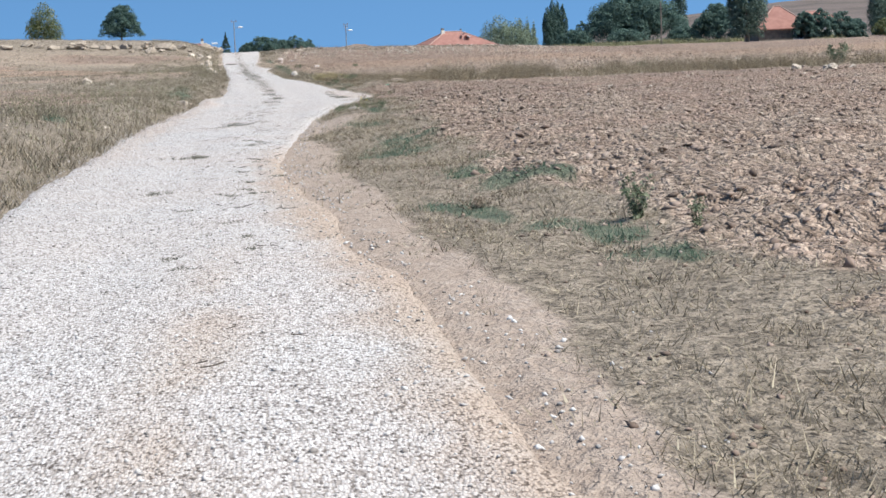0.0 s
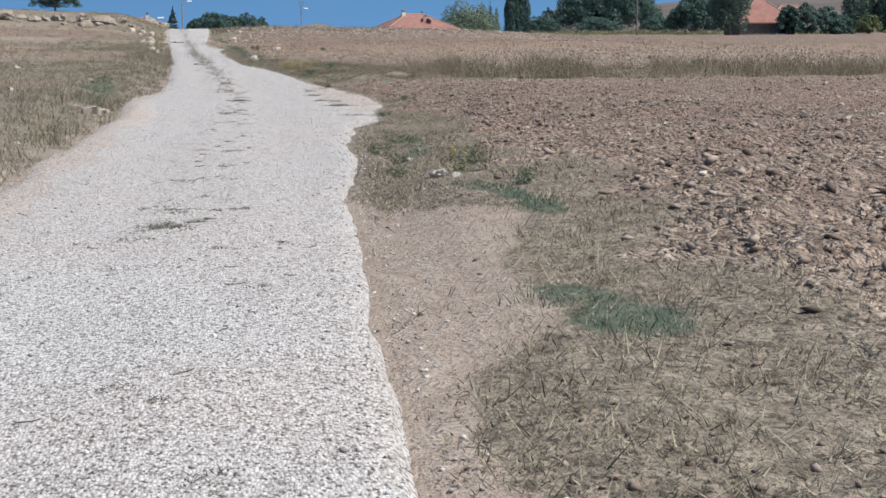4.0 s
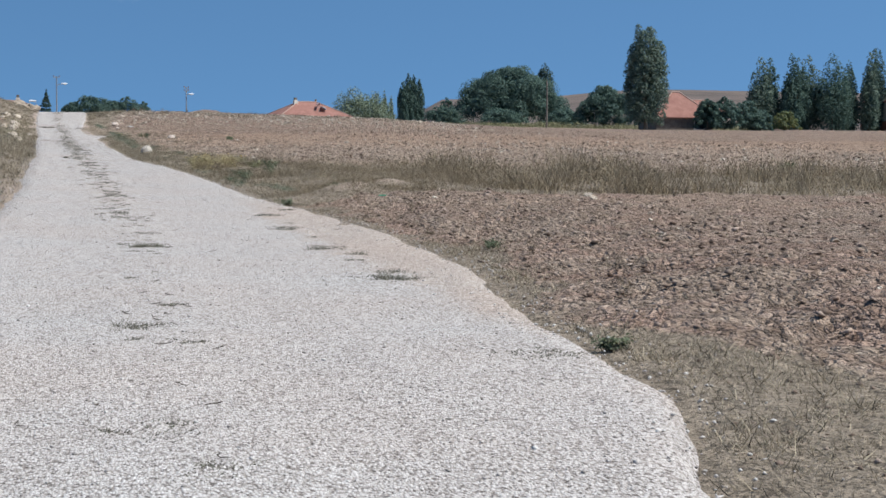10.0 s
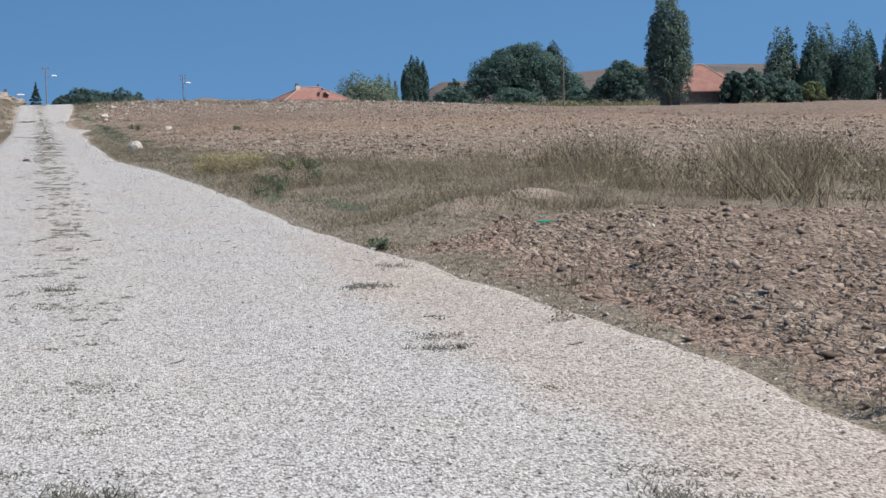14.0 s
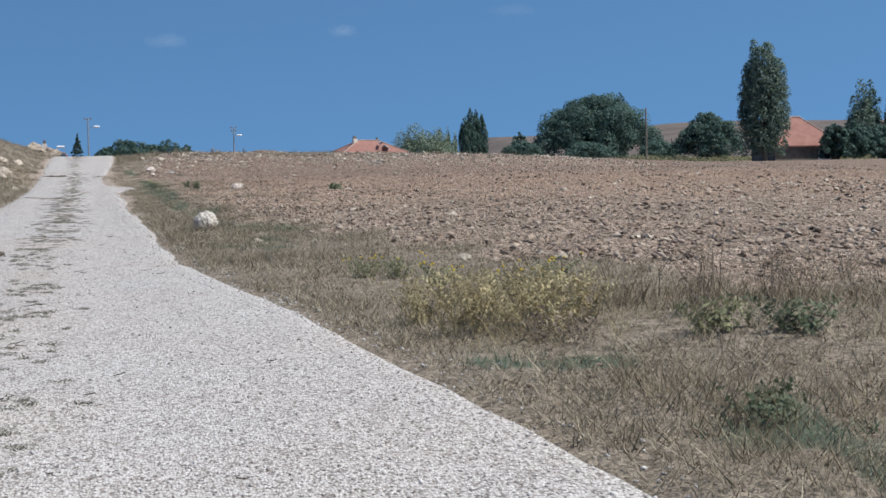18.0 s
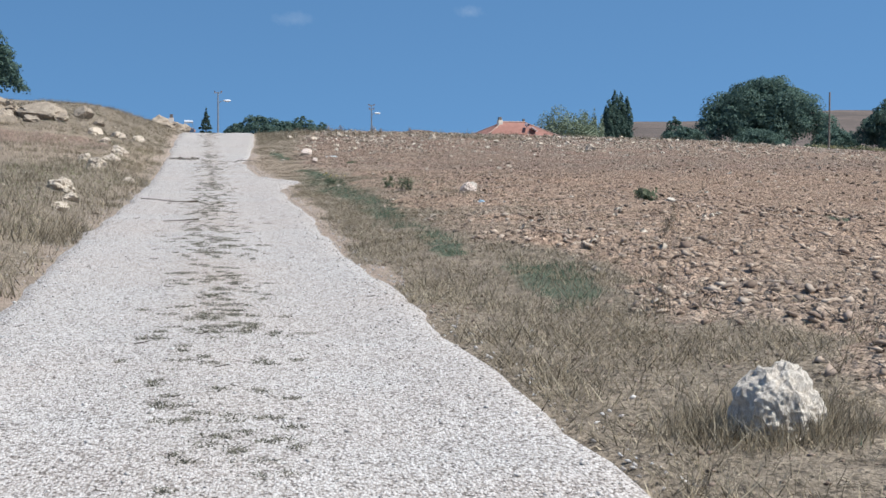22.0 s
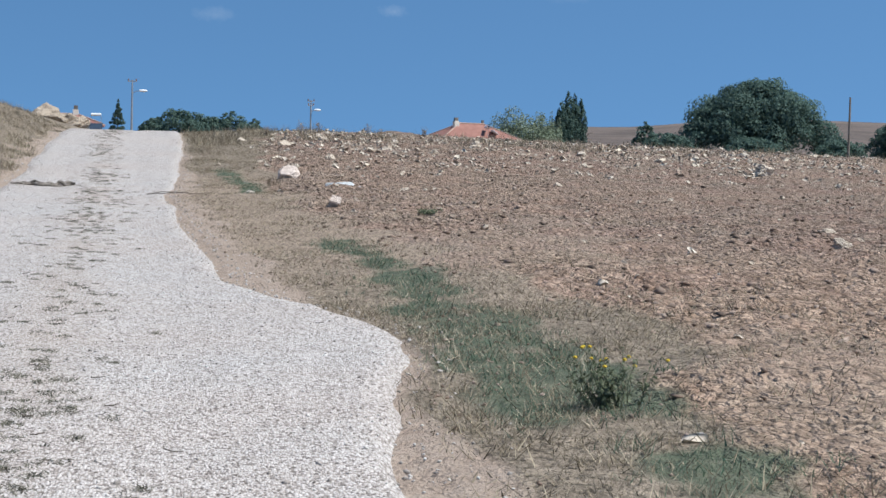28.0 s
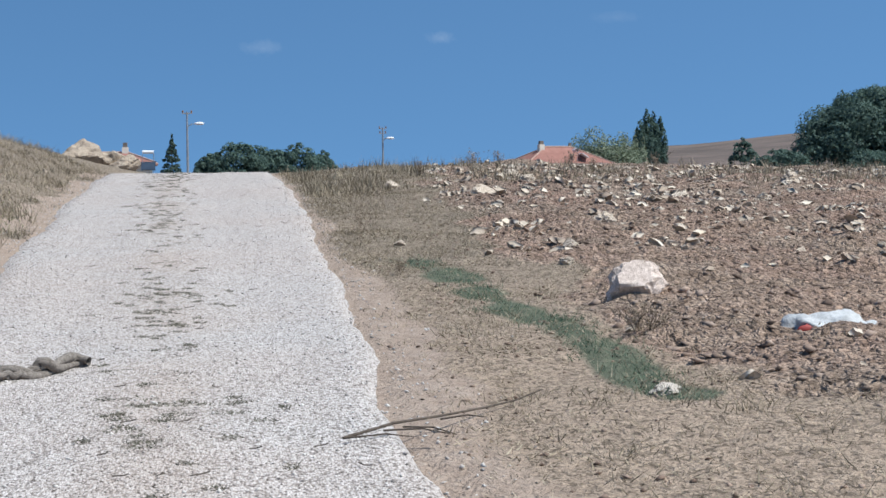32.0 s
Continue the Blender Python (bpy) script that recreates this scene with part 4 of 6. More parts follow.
# ---- single stones ----
def rock_mesh(name, seed, mat, flat=0.65, detail=3, rough_=0.3, broken=True):
    bm = bmesh.new()
    bmesh.ops.create_icosphere(bm, subdivisions=detail, radius=1.0)
    o = Vector((seed * 3.7, seed * 1.9, seed * 2.3))
    for v in bm.verts:
        c = v.co.normalized()
        d = 1 + rough_ * (noise.noise(c * 1.1 + o) * 1.4 + noise.noise(c * 2.6 + o) * 0.8 + abs(noise.noise(c * 5 + o)) * 0.6 + noise.noise(c * 11 + o) * 0.3)
        if not broken:
            d += 0.05 * abs(noise.noise(c * 5 + o)) + 0.03 * abs(noise.noise(c * 13 + o)) + 0.018 * noise.noise(c * 27 + o)
        for j in range(5 if broken else 0):  # broken faces
            nrm = Vector((math.sin(seed * 5 + j * 2.1), math.cos(seed * 3 + j * 1.7), math.sin(seed + j * 2.9) * 0.9)).normalized()
            cut = 0.72 + 0.12 * math.sin(seed * 7 + j)
            if c.dot(nrm) * d > cut:
                d = min(d, cut / max(c.dot(nrm), 0.2))
        v.co = Vector((c.x * d, c.y * d, c.z * d * flat))
    return mesh_bm(name, bm, mat, False)


def block_mesh(name, seed, mat):
    """A squarish broken block with chipped edges."""
    bm = bmesh.new()
    bmesh.ops.create_cube(bm, size=1.7)
    bmesh.ops.bevel(bm, geom=list(bm.edges), offset=0.14, segments=2, affect="EDGES")
    bmesh.ops.triangulate(bm, faces=bm.faces)
    bmesh.ops.subdivide_edges(bm, edges=list(bm.edges), cuts=3)
    o = Vector((seed, seed * 2.1, seed * 0.7))
    for v in bm.verts:
        v.co = v.co * (1 + 0.22 * noise.noise(v.co * 0.8 + o) + 0.08 * noise.noise(v.co * 2.7 + o) + 0.03 * noise.noise(v.co * 7 + o))
        v.co.z *= 0.72
    return mesh_bm(name, bm, mat)


ROCKS = [rock_mesh("stone", 1.3 + i * 1.71, ROCK, 0.55 + 0.08 * (i % 4), 4, 0.38) for i in range(7)]
SLABS = [rock_mesh("rock_slab", 9.1 + i * 2.3, OUTCROP, 0.5 + 0.12 * (i % 2), 4, 0.36) for i in range(4)]


def stone(name, x, y, w, h, label, k=0, turn=0, meshes=ROCKS, sink=0.32, group="", dx=1.0):
    ob = new(name, meshes[k % len(meshes)])
    z = float(land(x, y)) + h * (0.5 - sink)
    ob.matrix_basis = Matrix.LocRotScale((x, y, z), Euler((0.1 * math.sin(k), 0.1 * math.cos(k), turn)), (w / 2, w / 2 * dx, h / 1.2))
    return tagged(ob, label, "stone", group)


stone("boulder", 2.98, 94.4, 0.36, 0.32, "rough white limestone boulder in the dry verge grass", 0, 0.5, [rock_mesh("stone", 4.4, ROCK, 0.85, 5, 0.2, False)], sink=0.32)
stone("boulder", 3.5, 151.0, 0.46, 0.36, "pinkish white broken boulder on the ploughed soil", 0, 2.2, [rock_mesh("stone", 4.9, PINK_ROCK, 0.75, 4, 0.24)], sink=0.32)
stone("boulder", 5.45, 119.9, 0.3, 0.24, "smooth white stone on the reddish soil", 0, 1.1, [rock_mesh("stone", 7.7, PINK_ROCK, 0.8, 5, 0.22, False)], sink=0.32)
stone("stone", 2.42, 146.7, 0.2, 0.09, "flat pale stone at the edge of green grass", 4, 0.3)
stone("stone", 3.36, 141.4, 0.19, 0.13, "squarish white stone lying on dry soil", 0, 0.0, [block_mesh("stone", 5.3, PINK_ROCK)], sink=0.1).rotation_euler = (0.7, 0.25, -0.3)
stone("stone", 2.25, 33.5, 0.2, 0.06, "flat light stone in the withered verge", 0, 0.4)
stone("stone", 2.06, 30.2, 0.15, 0.09, "crumbled white stone beside green weeds", 6, 0.9)
stone("stone", 2.2, 30.1, 0.09, 0.05, "small white stone beside green weeds", 2, 2.1)
stone("stone", 5.6, 120.5, 0.3, 0.2, "pale stone in the ploughed field", 5, 1.9)
stone("stone", 8.5, 115.4, 0.3, 0.16, "pale stone beside a low green plant", 0, 0.2)
TANS = [rock_mesh("stone", 2.2 + i * 1.37, TAN_ROCK, 0.66 + 0.07 * (i % 3), 4, 0.3, i % 2 == 0) for i in range(6)]
RUBBLE = "stones scattered over the field"
for i, (x, y, w) in enumerate([(4.45, 163.3, 0.6), (5.9, 166.8, 0.5), (6.0, 168.9, 0.55), (3.66, 154.1, 0.24), (2.3, 157.0, 0.22), (8.9, 136.0, 0.3), (6.69, 132.5, 0.22), (16.9, 158.1, 0.75), (5.6, 104.6, 0.34), (4.59, 90.3, 0.18), (4.83, 83.5, 0.2), (5.49, 82.4, 0.16), (6.9, 93.5, 0.3), (9.5, 63.3, 0.22), (9.9, 64.8, 0.26), (12.2, 66.0, 0.22), (2.3, 14.9, 0.12), (2.5, 13.2, 0.06), (1.0, 13.7, 0.11), (0.84, 13.2, 0.09), (3.49, 37.3, 0.14), (4.54, 38.1, 0.16), (7.2, 161.6, 0.4), (8.5, 161.4, 0.35), (3.4, 167.0, 0.45), (10.5, 165.5, 0.5), (13.5, 164.0, 0.45), (22.5, 57.8, 0.8), (23.6, 58.4, 0.6), (21.4, 58.6, 0.5), (4.0, 88.4, 0.13), (2.55, 84.6, 0.12), (7.4, 101.2, 0.26), (12.4, 105.5, 0.4), (9.46, 137.6, 0.3), (5.2, 158.5, 0.4), (6.6, 155.2, 0.3), (9.6, 152.0, 0.3), (2.41, 90.3, 0.14), (3.38, 89.7, 0.18), (4.1, 155.8, 0.3), (5.42, 147.7, 0.24)]):
    stone("stone", x, y, w * 0.66, w * 0.4, "pale limestone lump lying on the ploughed field", i, i * 0.8, TANS, 0.34, RUBBLE, dx=0.8 + 0.3 * ((i * 7) % 3) / 2)
BANK = "stones along the bank"
for i, (x, y, w, h) in enumerate([(-1.86, 47.0, 0.24, 0.2), (-1.98, 46.3, 0.2, 0.17), (-1.74, 48.0, 0.2, 0.12), (-2.2, 46.9, 0.16, 0.1)]):
    stone("stone", x, y, w, h, "pale tan stone at the edge of the gravel", i, i * 0.7 - 0.4, [block_mesh("stone", 3.1 + 2 * i, TAN_ROCK)], 0.26, BANK)
for i, (x, y, w) in enumerate([(-5.06, 152.9, 0.9), (-4.2, 154.2, 0.8), (-3.5, 156.0, 0.8), (-3.2, 140.7, 0.75), (-3.04, 135.6, 0.7), (-3.0, 129.6, 0.65), (-1.95, 126.4, 0.45), (-2.53, 117.3, 0.65), (-2.2, 115.5, 0.45), (-7.7, 78.0, 0.6), (-6.2, 74.0, 0.35), (-3.6, 133.0, 0.5), (-2.1, 113.0, 0.45), (-4.3, 148.5, 0.6), (-2.9, 62.0, 0.3)]):
    stone("stone", x, y, w * 0.7, w * 0.46, "tan limestone lump half sunk in the grassy bank", i + 2, i * 1.3, TANS, 0.36, BANK)
OUT = "outcrop rocks on the hillside"
for i, (x, y, w, h) in enumerate([(-7.6, 157.5, 2.0, 0.9), (-9.4, 158.5, 1.7, 0.75), (-6.2, 160.5, 1.2, 0.55), (-11.6, 159.0, 1.6, 0.65), (-8.5, 158.2, 0.9, 0.6), (-6.9, 157.0, 0.8, 0.4), (-10.5, 157.6, 1.0, 0.4), (-12.7, 158.2, 0.8, 0.4), (-14.8, 158.8, 1.0, 0.5), (-15.6, 156.9, 0.7, 0.35), (-17.6, 157.2, 0.8, 0.4), (-20.0, 158.2, 1.0, 0.4), (-5.4, 159.0, 0.7, 0.35), (-8.0, 155.6, 0.7, 0.3), (-10.9, 155.2, 0.6, 0.3), (-24.6, 158.0, 1.0, 0.4), (-13.6, 157.5, 1.6, 0.6), (-16.5, 158.0, 2.4, 0.8), (-18.6, 156.5, 1.5, 0.5), (-9.0, 154.5, 1.4, 0.5), (-21.5, 160.0, 1.6, 0.6), (-23.0, 156.0, 1.5, 0.45), (-4.9, 203.0, 2.7, 1.45), (-3.9, 203.4, 2.0, 1.0), (-6.0, 203.5, 1.6, 0.9), (-3.3, 202.8, 1.5, 0.8)]):
    stone("outcrop_rock", x, y, w, h * (1.4 if y < 190 else 1.15), "weathered tan rock rising from the dry hillside", i, i * 0.9, SLABS, 0.3, OUT, 0.8)


# ---- plants on the verge and in the field ----
def leaf_cards(points, normals, size, mat, name, long=1.5):
    """A mesh of small pointed leaves at the points, facing roughly along the normals."""
    n = len(points)
    nr = normals + rng.normal(0, 0.36, (n, 3))
    nr /= np.linalg.norm(nr, axis=1, keepdims=True) + 1e-9
    t = np.cross(nr, rng.normal(0, 1, (n, 3)))
    t /= np.linalg.norm(t, axis=1, keepdims=True) + 1e-9
    b = np.cross(nr, t)
    s = (size * (0.6 + 0.8 * rng.random(n)))[:, None]
    fold = nr * s * 0.18
    v = np.stack([points - t * s * long * 0.5, points + b * s * 0.45 + fold, points + t * s * long * 0.5, points - b * s * 0.45 + fold], 1).reshape(-1, 3)
    return mesh_np(name, v, np.arange(n)[:, None] * 4 + np.array([[0, 1, 2, 3]]), mat)


FLOWER = mesh_np("flower", RHOMB * np.array([0.012, 0.012, 0.008]), RHOMB_F, YELLOW)


def weed(name, x, y, h, w, label, category, leaf_mat, stems=5, leaves=120, leaf=0.03, flowers=0, seed=0, bare=False):
    r = np.random.default_rng(seed + 100)
    e = thing(name, Matrix.Translation((x, y, float(land(x, y)) - 0.01)), label, category)
    pts, twigs = [], []
    for s in range(stems):
        a, reach, top = r.random() * 6.283, w * 0.5 * (0.3 + 0.7 * r.random()), h * (0.65 + 0.35 * r.random())
        t = np.linspace(0, 1, 6)
        p = np.stack([np.cos(a) * reach * t**1.05 + 0.01 * np.sin(7 * t + s), np.sin(a) * reach * t**1.05 + 0.01 * np.cos(6 * t + s), top * t], -1) + np.append(r.normal(0, w * 0.14, 2), 0)
        twigs.append(tube(p, np.linspace(0.003, 0.001, 6) * (1 + h), 4))
        for q in range(4 if bare else 2):
            k = r.integers(2, 5)
            a2, ln = r.random() * 6.283, h * (0.12 + 0.2 * r.random())
            tip = p[k] + np.array([np.cos(a2) * ln, np.sin(a2) * ln, ln * 0.7])
            p2 = p[k] + (tip - p[k]) * np.linspace(0, 1, 3)[:, None]
            twigs.append(tube(p2, [0.0016, 0.0012, 0.0007], 3))
            pts.append(p2[1:])
        pts.append(p[0] + (p[1:4] - p[0]) * 0.6)
        pts.append(p[1:])
    part("branchwork", mesh_np("branchwork", *merge([(v, f) for v, f in twigs]), leaf_mat), e)
    pts = np.concatenate(pts)
    if leaves:
        q = pts[r.integers(0, len(pts), leaves)] + r.normal(0, leaf * 0.8, (leaves, 3))
        q[:, 2] = np.maximum(q[:, 2], 0.015)
        nrm = np.stack([q[:, 0], q[:, 1], 0 * q[:, 0] + 0.12], -1)
        part("foliage", leaf_cards(q, nrm / (np.linalg.norm(nrm, axis=1, keepdims=True) + 1e-6), leaf, leaf_mat, "foliage", 1.9), e)
    if flowers:
        q = pts[np.argsort(pts[:, 2])[-flowers * 2 :]][r.permutation(flowers * 2)[:flowers]] + r.normal(0, 0.015, (flowers, 3))
        for c in q:
            part("flower", FLOWER, e, "small bright yellow flower head").location = c
    return e


weed("thistle", 2.43, 9.62, 0.29, 0.26, "dusty green thistle at the edge of the field", "weed", LEAF_WEED, 9, 420, 0.017, seed=1)
weed("thistle", 2.52, 8.52, 0.18, 0.15, "small dusty green thistle on bare soil", "weed", LEAF_WEED, 6, 200, 0.014, seed=2)
weed("field_weed", 3.96, 121.6, 0.27, 0.24, "dark green leafy weed upright on reddish soil", "weed", LEAF_WEED, 9, 520, 0.018, seed=3)
weed("field_weed", 4.18, 120.8, 0.27, 0.34, "low green weed with upturned shoots", "weed", LEAF_WEED, 9, 420, 0.018, seed=4)
weed("field_weed", 3.99, 121.35, 0.14, 0.34, "low spreading dark green weed on reddish soil", "weed", LEAF_WEED, 10, 420, 0.018, seed=13)
weed("field_weed", 4.26, 120.05, 0.28, 0.24, "green weed with a brown seeding top", "weed", LEAF_WEED, 7, 380, 0.017, seed=5)
weed("flowering_weed", 3.03, 126.2, 0.34, 0.4, "green bushy weed with yellow flowers in short grass", "weed", LEAF_WEED, 22, 620, 0.013, 12, seed=6)
weed("leafy_plant", 8.2, 115.9, 0.2, 0.5, "low spreading green leafy plant on the soil", "plant", LEAF_WEED, 9, 320, 0.045, seed=7)
weed("leafy_plant", 2.72, 37.3, 0.1, 0.5, "low dark green plant in the verge grass", "plant", LEAF_WEED, 10, 300, 0.022, seed=8)
weed("leafy_plant", 4.98, 77.4, 0.2, 0.5, "low grey-green leafy plant in the dry grass", "plant", LEAF_FINE, 22, 700, 0.018, seed=18)
weed("leafy_plant", 5.35, 77.1, 0.2, 0.55, "low grey-green leafy plant in the dry grass", "plant", LEAF_WEED, 20, 600, 0.019, seed=19)
for i, (x, y, h, w) in enumerate([(4.28, 75.2, 0.18, 0.4), (4.3, 73.34, 0.24, 0.5), (3.84, 72.6, 0.16, 0.35), (5.0, 74.3, 0.25, 0.4), (3.99, 64.3, 0.12, 0.35), (4.97, 53.9, 0.1, 0.3), (3.47, 45.6, 0.08, 0.25), (4.47, 139.9, 0.08, 0.36), (3.01, 126.3, 0.2, 0.28)]):
    weed("leafy_plant", x, y, h, w, "low dull green plant among withered grass", "plant", LEAF_WEED, 16, 460, 0.016, seed=110 + i)
weed("flowering_weed", 2.3, 30.45, 0.2, 0.24, "thin verge weed with a few yellow flowers", "weed", LEAF_FINE, 14, 200, 0.013, 4, seed=131)
for i, (x, y, h, w) in enumerate([(2.1, 33.0, 0.12, 0.3), (2.55, 31.3, 0.2, 0.3), (1.85, 31.1, 0.1, 0.22), (2.15, 35.2, 0.12, 0.3), (2.45, 28.6, 0.14, 0.26)]):
    weed("verge_weed", x, y, h, w, "dusty grey-green weed on the dry verge", "weed", LEAF_WEED, 14, 320, 0.013, seed=140 + i)
weed("dry_bush", 3.05, 149.1, 0.2, 0.5, "brown leafless bush in front of a boulder", "shrub", LEAF_DRY, 30, 260, 0.013, seed=9, bare=True)
weed("dry_bush", 4.1, 77.95, 0.2, 0.8, "dense grey withered bush below straw-yellow weeds", "shrub", LEAF_DRY, 26, 260, 0.018, seed=11, bare=True)
weed("dry_bush", 1.63, 11.1, 0.1, 0.3, "withered grey bush on the sandy verge", "shrub", LEAF_DRY, 22, 240, 0.011, seed=10, bare=True)
for i, (x, y, h) in enumerate([(4.8, 122.7, 0.35), (5.2, 122.6, 0.3), (4.5, 123.1, 0.3), (6.0, 106.6, 0.3), (6.5, 108.2, 0.26), (5.7, 105.9, 0.22), (4.85, 60.6, 0.28), (5.7, 61.6, 0.2), (4.1, 58.8, 0.2), (2.3, 31.3, 0.32), (2.5, 30.4, 0.26), (2.75, 31.9, 0.22), (5.14, 63.4, 0.3), (5.61, 51.4, 0.2), (4.44, 48.0, 0.18), (4.99, 52.3, 0.16), (4.63, 55.65, 0.26), (4.21, 120.25, 0.34), (3.62, 98.6, 0.4), (2.2, 160.6, 0.45), (2.6, 162.3, 0.4), (2.0, 158.6, 0.32), (6.2, 71.0, 0.3), (1.9, 154.0, 0.2), (-2.6, 66.5, 0.4), (-2.3, 68.0, 0.34)]):
    weed("withered_weed", x, y, h, h * 0.8, "thin withered brown weed standing in dry soil", "weed", LEAF_DRY, 5, 60, 0.02, seed=20 + i, bare=True)
for i, (x, y, w) in enumerate([(3.75, 78.6, 0.6), (4.1, 78.4, 0.7), (4.42, 78.5, 0.6), (3.95, 79.1, 0.6), (4.35, 79.2, 0.7), (3.6, 79.3, 0.5)]):
    weed("straw_weed", x, y, 0.4, w, "dense straw-yellow weed drying on the verge", "weed", STRAW, 24, 1100, 0.014, 2 if i > 2 else 0, seed=50 + i)
for i, (x, y, w) in enumerate([(4.6, 80.4, 0.5), (5.0, 80.9, 0.5), (4.2, 81.6, 0.5), (4.0, 82.6, 0.45), (3.75, 82.9, 0.4)]):
    weed("flowering_weed", x, y, 0.2, w, "thin green weed with yellow flowers among dry grass", "weed", LEAF_FINE, 26, 420, 0.012, 6, seed=60 + i)
for i, (x, y, h) in enumerate([(5.35, 78.5, 0.5), (5.75, 78.4, 0.42), (5.15, 78.2, 0.4), (6.1, 78.9, 0.35)]):
    weed("tall_weed", x, y, h, 0.2, "tall dark seeding weed above the grass", "weed", LEAF_DRY, 7, 160, 0.011, seed=70 + i, bare=True)
for i, (x, y, w) in enumerate([(27.6, 70.5, 1.6), (19.8, 76.5, 0.5)]):
    weed("shrub", x, y, w * 0.55, w, "dull green shrub at the edge of the tall grass", "shrub", LEAF_WEED, 16, 700, 0.06 if w > 1 else 0.04, seed=80 + i)

# low rank weeds scattered over the bank
cx, cy = pick(2600, -7.5, -1.9, 16, 165, lambda x, y: (left_edge(y) - x > 0.15) * smooth(0.45, 0.7, vnoise(x, y, 1.7, 54)))
q = np.repeat(np.stack([cx, cy, land(cx, cy)], -1), 16, 0)
q = q + rng.normal(0, 1, q.shape) * (0.11, 0.11, 0) + np.array([0, 0, 0.26]) * (rng.random(len(q)) ** 1.4)[:, None]
stuff("bank_weeds", leaf_cards(q, rng.normal(0, 1, q.shape), np.full(len(q), 0.017), LEAF_FINE, "bank_weeds", 2.2), "low olive weeds among the dry bank grass", "weeds")
# dead leafy stalks in the strip, in clumps
cx, cy = pick(6500, 4.5, 45, 64, 86, lambda x, y: strip_share(x, y) * smooth(0.42, 0.66, vnoise(x, y, 0.9, 42)), 1.6)
q = np.repeat(np.stack([cx, cy, land(cx, cy)], -1), 24, 0)
q = q + rng.normal(0, 1, q.shape) * (0.1, 0.1, 0) + np.array([0, 0, 0.5]) * (rng.random(len(q)) ** 1.3 * (0.4 + 0.6 * smooth(6, 11, q[:, 0])))[:, None]
stuff("dead_stalk_leaves", leaf_cards(q, rng.normal(0, 1, q.shape), np.where(q[:, 0] < 9, 0.01, 0.024), TALL, "dead_stalk_leaves", 2.2), "dead brown leafy stalks among the tall grass", "dry grass")
for i, (x, y, h) in enumerate([(5.6, 171.0, 0.5), (6.3, 171.6, 0.42), (8.1, 172.5, 0.5), (8.5, 172.0, 0.36), (4.4, 170.4, 0.3), (10.2, 173.0, 0.4)]):
    weed("withered_weed", x, y, h, h * 0.5, "tall dark withered stalk on the stony crest", "weed", LEAF_DRY, 8, 240, 0.02, seed=90 + i, bare=True)
cx, cy = pick(1500, 3.0, 5.2, 77.0, 82.5, lambda x, y: np.exp(-(((x - 4.05) / 0.6) ** 2)) * smooth(77.2, 78.3, y) * smooth(82.0, 79.8, y) * smooth(0.4, 0.9, x - right_edge(y)) * (0.2 + 0.8 * smooth(0.35, 0.6, vnoise(x, y, 0.6, 39))))
stuff("straw_stalks", blades("straw_stalks", cx, cy, 0.08 + 0.12 * rng.random(len(cx)), STRAW, 14, 0.06, 0.0011, 0.9), "dense pale yellow stalks drying on the verge", "dry grass")

# ---- litter and fallen wood ----
def lying(name, pts, radii, mat, label, category, sides=7):
    p = np.array([(x, y, float(road_top(x, y) if left_edge(y) < x < right_edge(y) else land(x, y)) + z) for x, y, z in pts])
    v, f = tube(p, radii, sides)
    o = p.mean(0)
    e = new(name, mesh_np(name, v - o, f, mat, True))
    e.location = o
    return tagged(e, label, category)


t = np.linspace(0, 1, 60)
line = np.array([(-1.84 + 1.1 * u, 147.7 + 0.6 * u + 0.12 * math.sin(8 * u) + 0.05 * math.sin(21 * u + 1)) for u in t])
line_z = road_top(line[:, 0], line[:, 1]) + 0.035
fat = (0.012 + 0.026 * smooth(0.1, 0.35, t) + 0.009 * np.sin(t * 17) + 0.006 * np.sin(t * 31 + 2)) * (1 - 0.35 * smooth(0.93, 1.0, t))
strands = []
for j in range(4):  # twisted strands, coming apart towards the ends
    turn_ = t * 8 + 1.9 * np.sin(t * (7 + j)) + j * 1.9
    loose = fat * (1.0 + 0.55 * np.sin(t * (13 + 3 * j) + 2 * j))
    p = np.stack([line[:, 0], line[:, 1] + np.cos(turn_) * loose, line_z + np.sin(turn_) * loose * 0.8], -1)
    strands.append(tube(p + rng.normal(0, 0.004, p.shape), (0.009 + 0.016 * smooth(0.08, 0.4, t)) * (1 + 0.25 * np.sin(t * (19 + 5 * j) + j)), 7))
for j in range(46):  # frayed fibres
    c = int(rng.integers(0, 60))
    d = rng.normal(0, 1, 3) * (0.05, 0.045, 0.02)
    o = np.array([line[c, 0], line[c, 1], line_z[c]])
    strands.append(tube([o, o + d * 0.6 + (0, 0, 0.02), o + d * 1.2 + (0, 0, 0.004)], [0.003, 0.002, 0.001], 4))
v, f = merge(strands)
o = np.array([line[30, 0], line[30, 1], line_z[30]])
rope = new("old_rope", mesh_np("old_rope", v - o, f, ROPE, True))
rope.location = o
tagged(rope, "thick frayed brown rope lying across the gravel", "rope")
br = thing("dead_branch", Matrix.Translation((0, 0, 0)), "thin forked dead branch lying at the road edge", "branch")
main = [(0.6, 145.75), (0.85, 145.86), (1.1, 146.05), (1.4, 146.5), (1.62, 146.75), (1.78, 146.85)]
mz = [float(max(road_top(a, b), land(a, b))) + 0.03 + 0.03 * math.sin(i * 1.3) for i, (a, b) in enumerate(main)]
part("stem", mesh_np("stem", *tube([(a, b, c) for (a, b), c in zip(main, mz)], np.linspace(0.008, 0.004, 6), 6), TWIG), br)
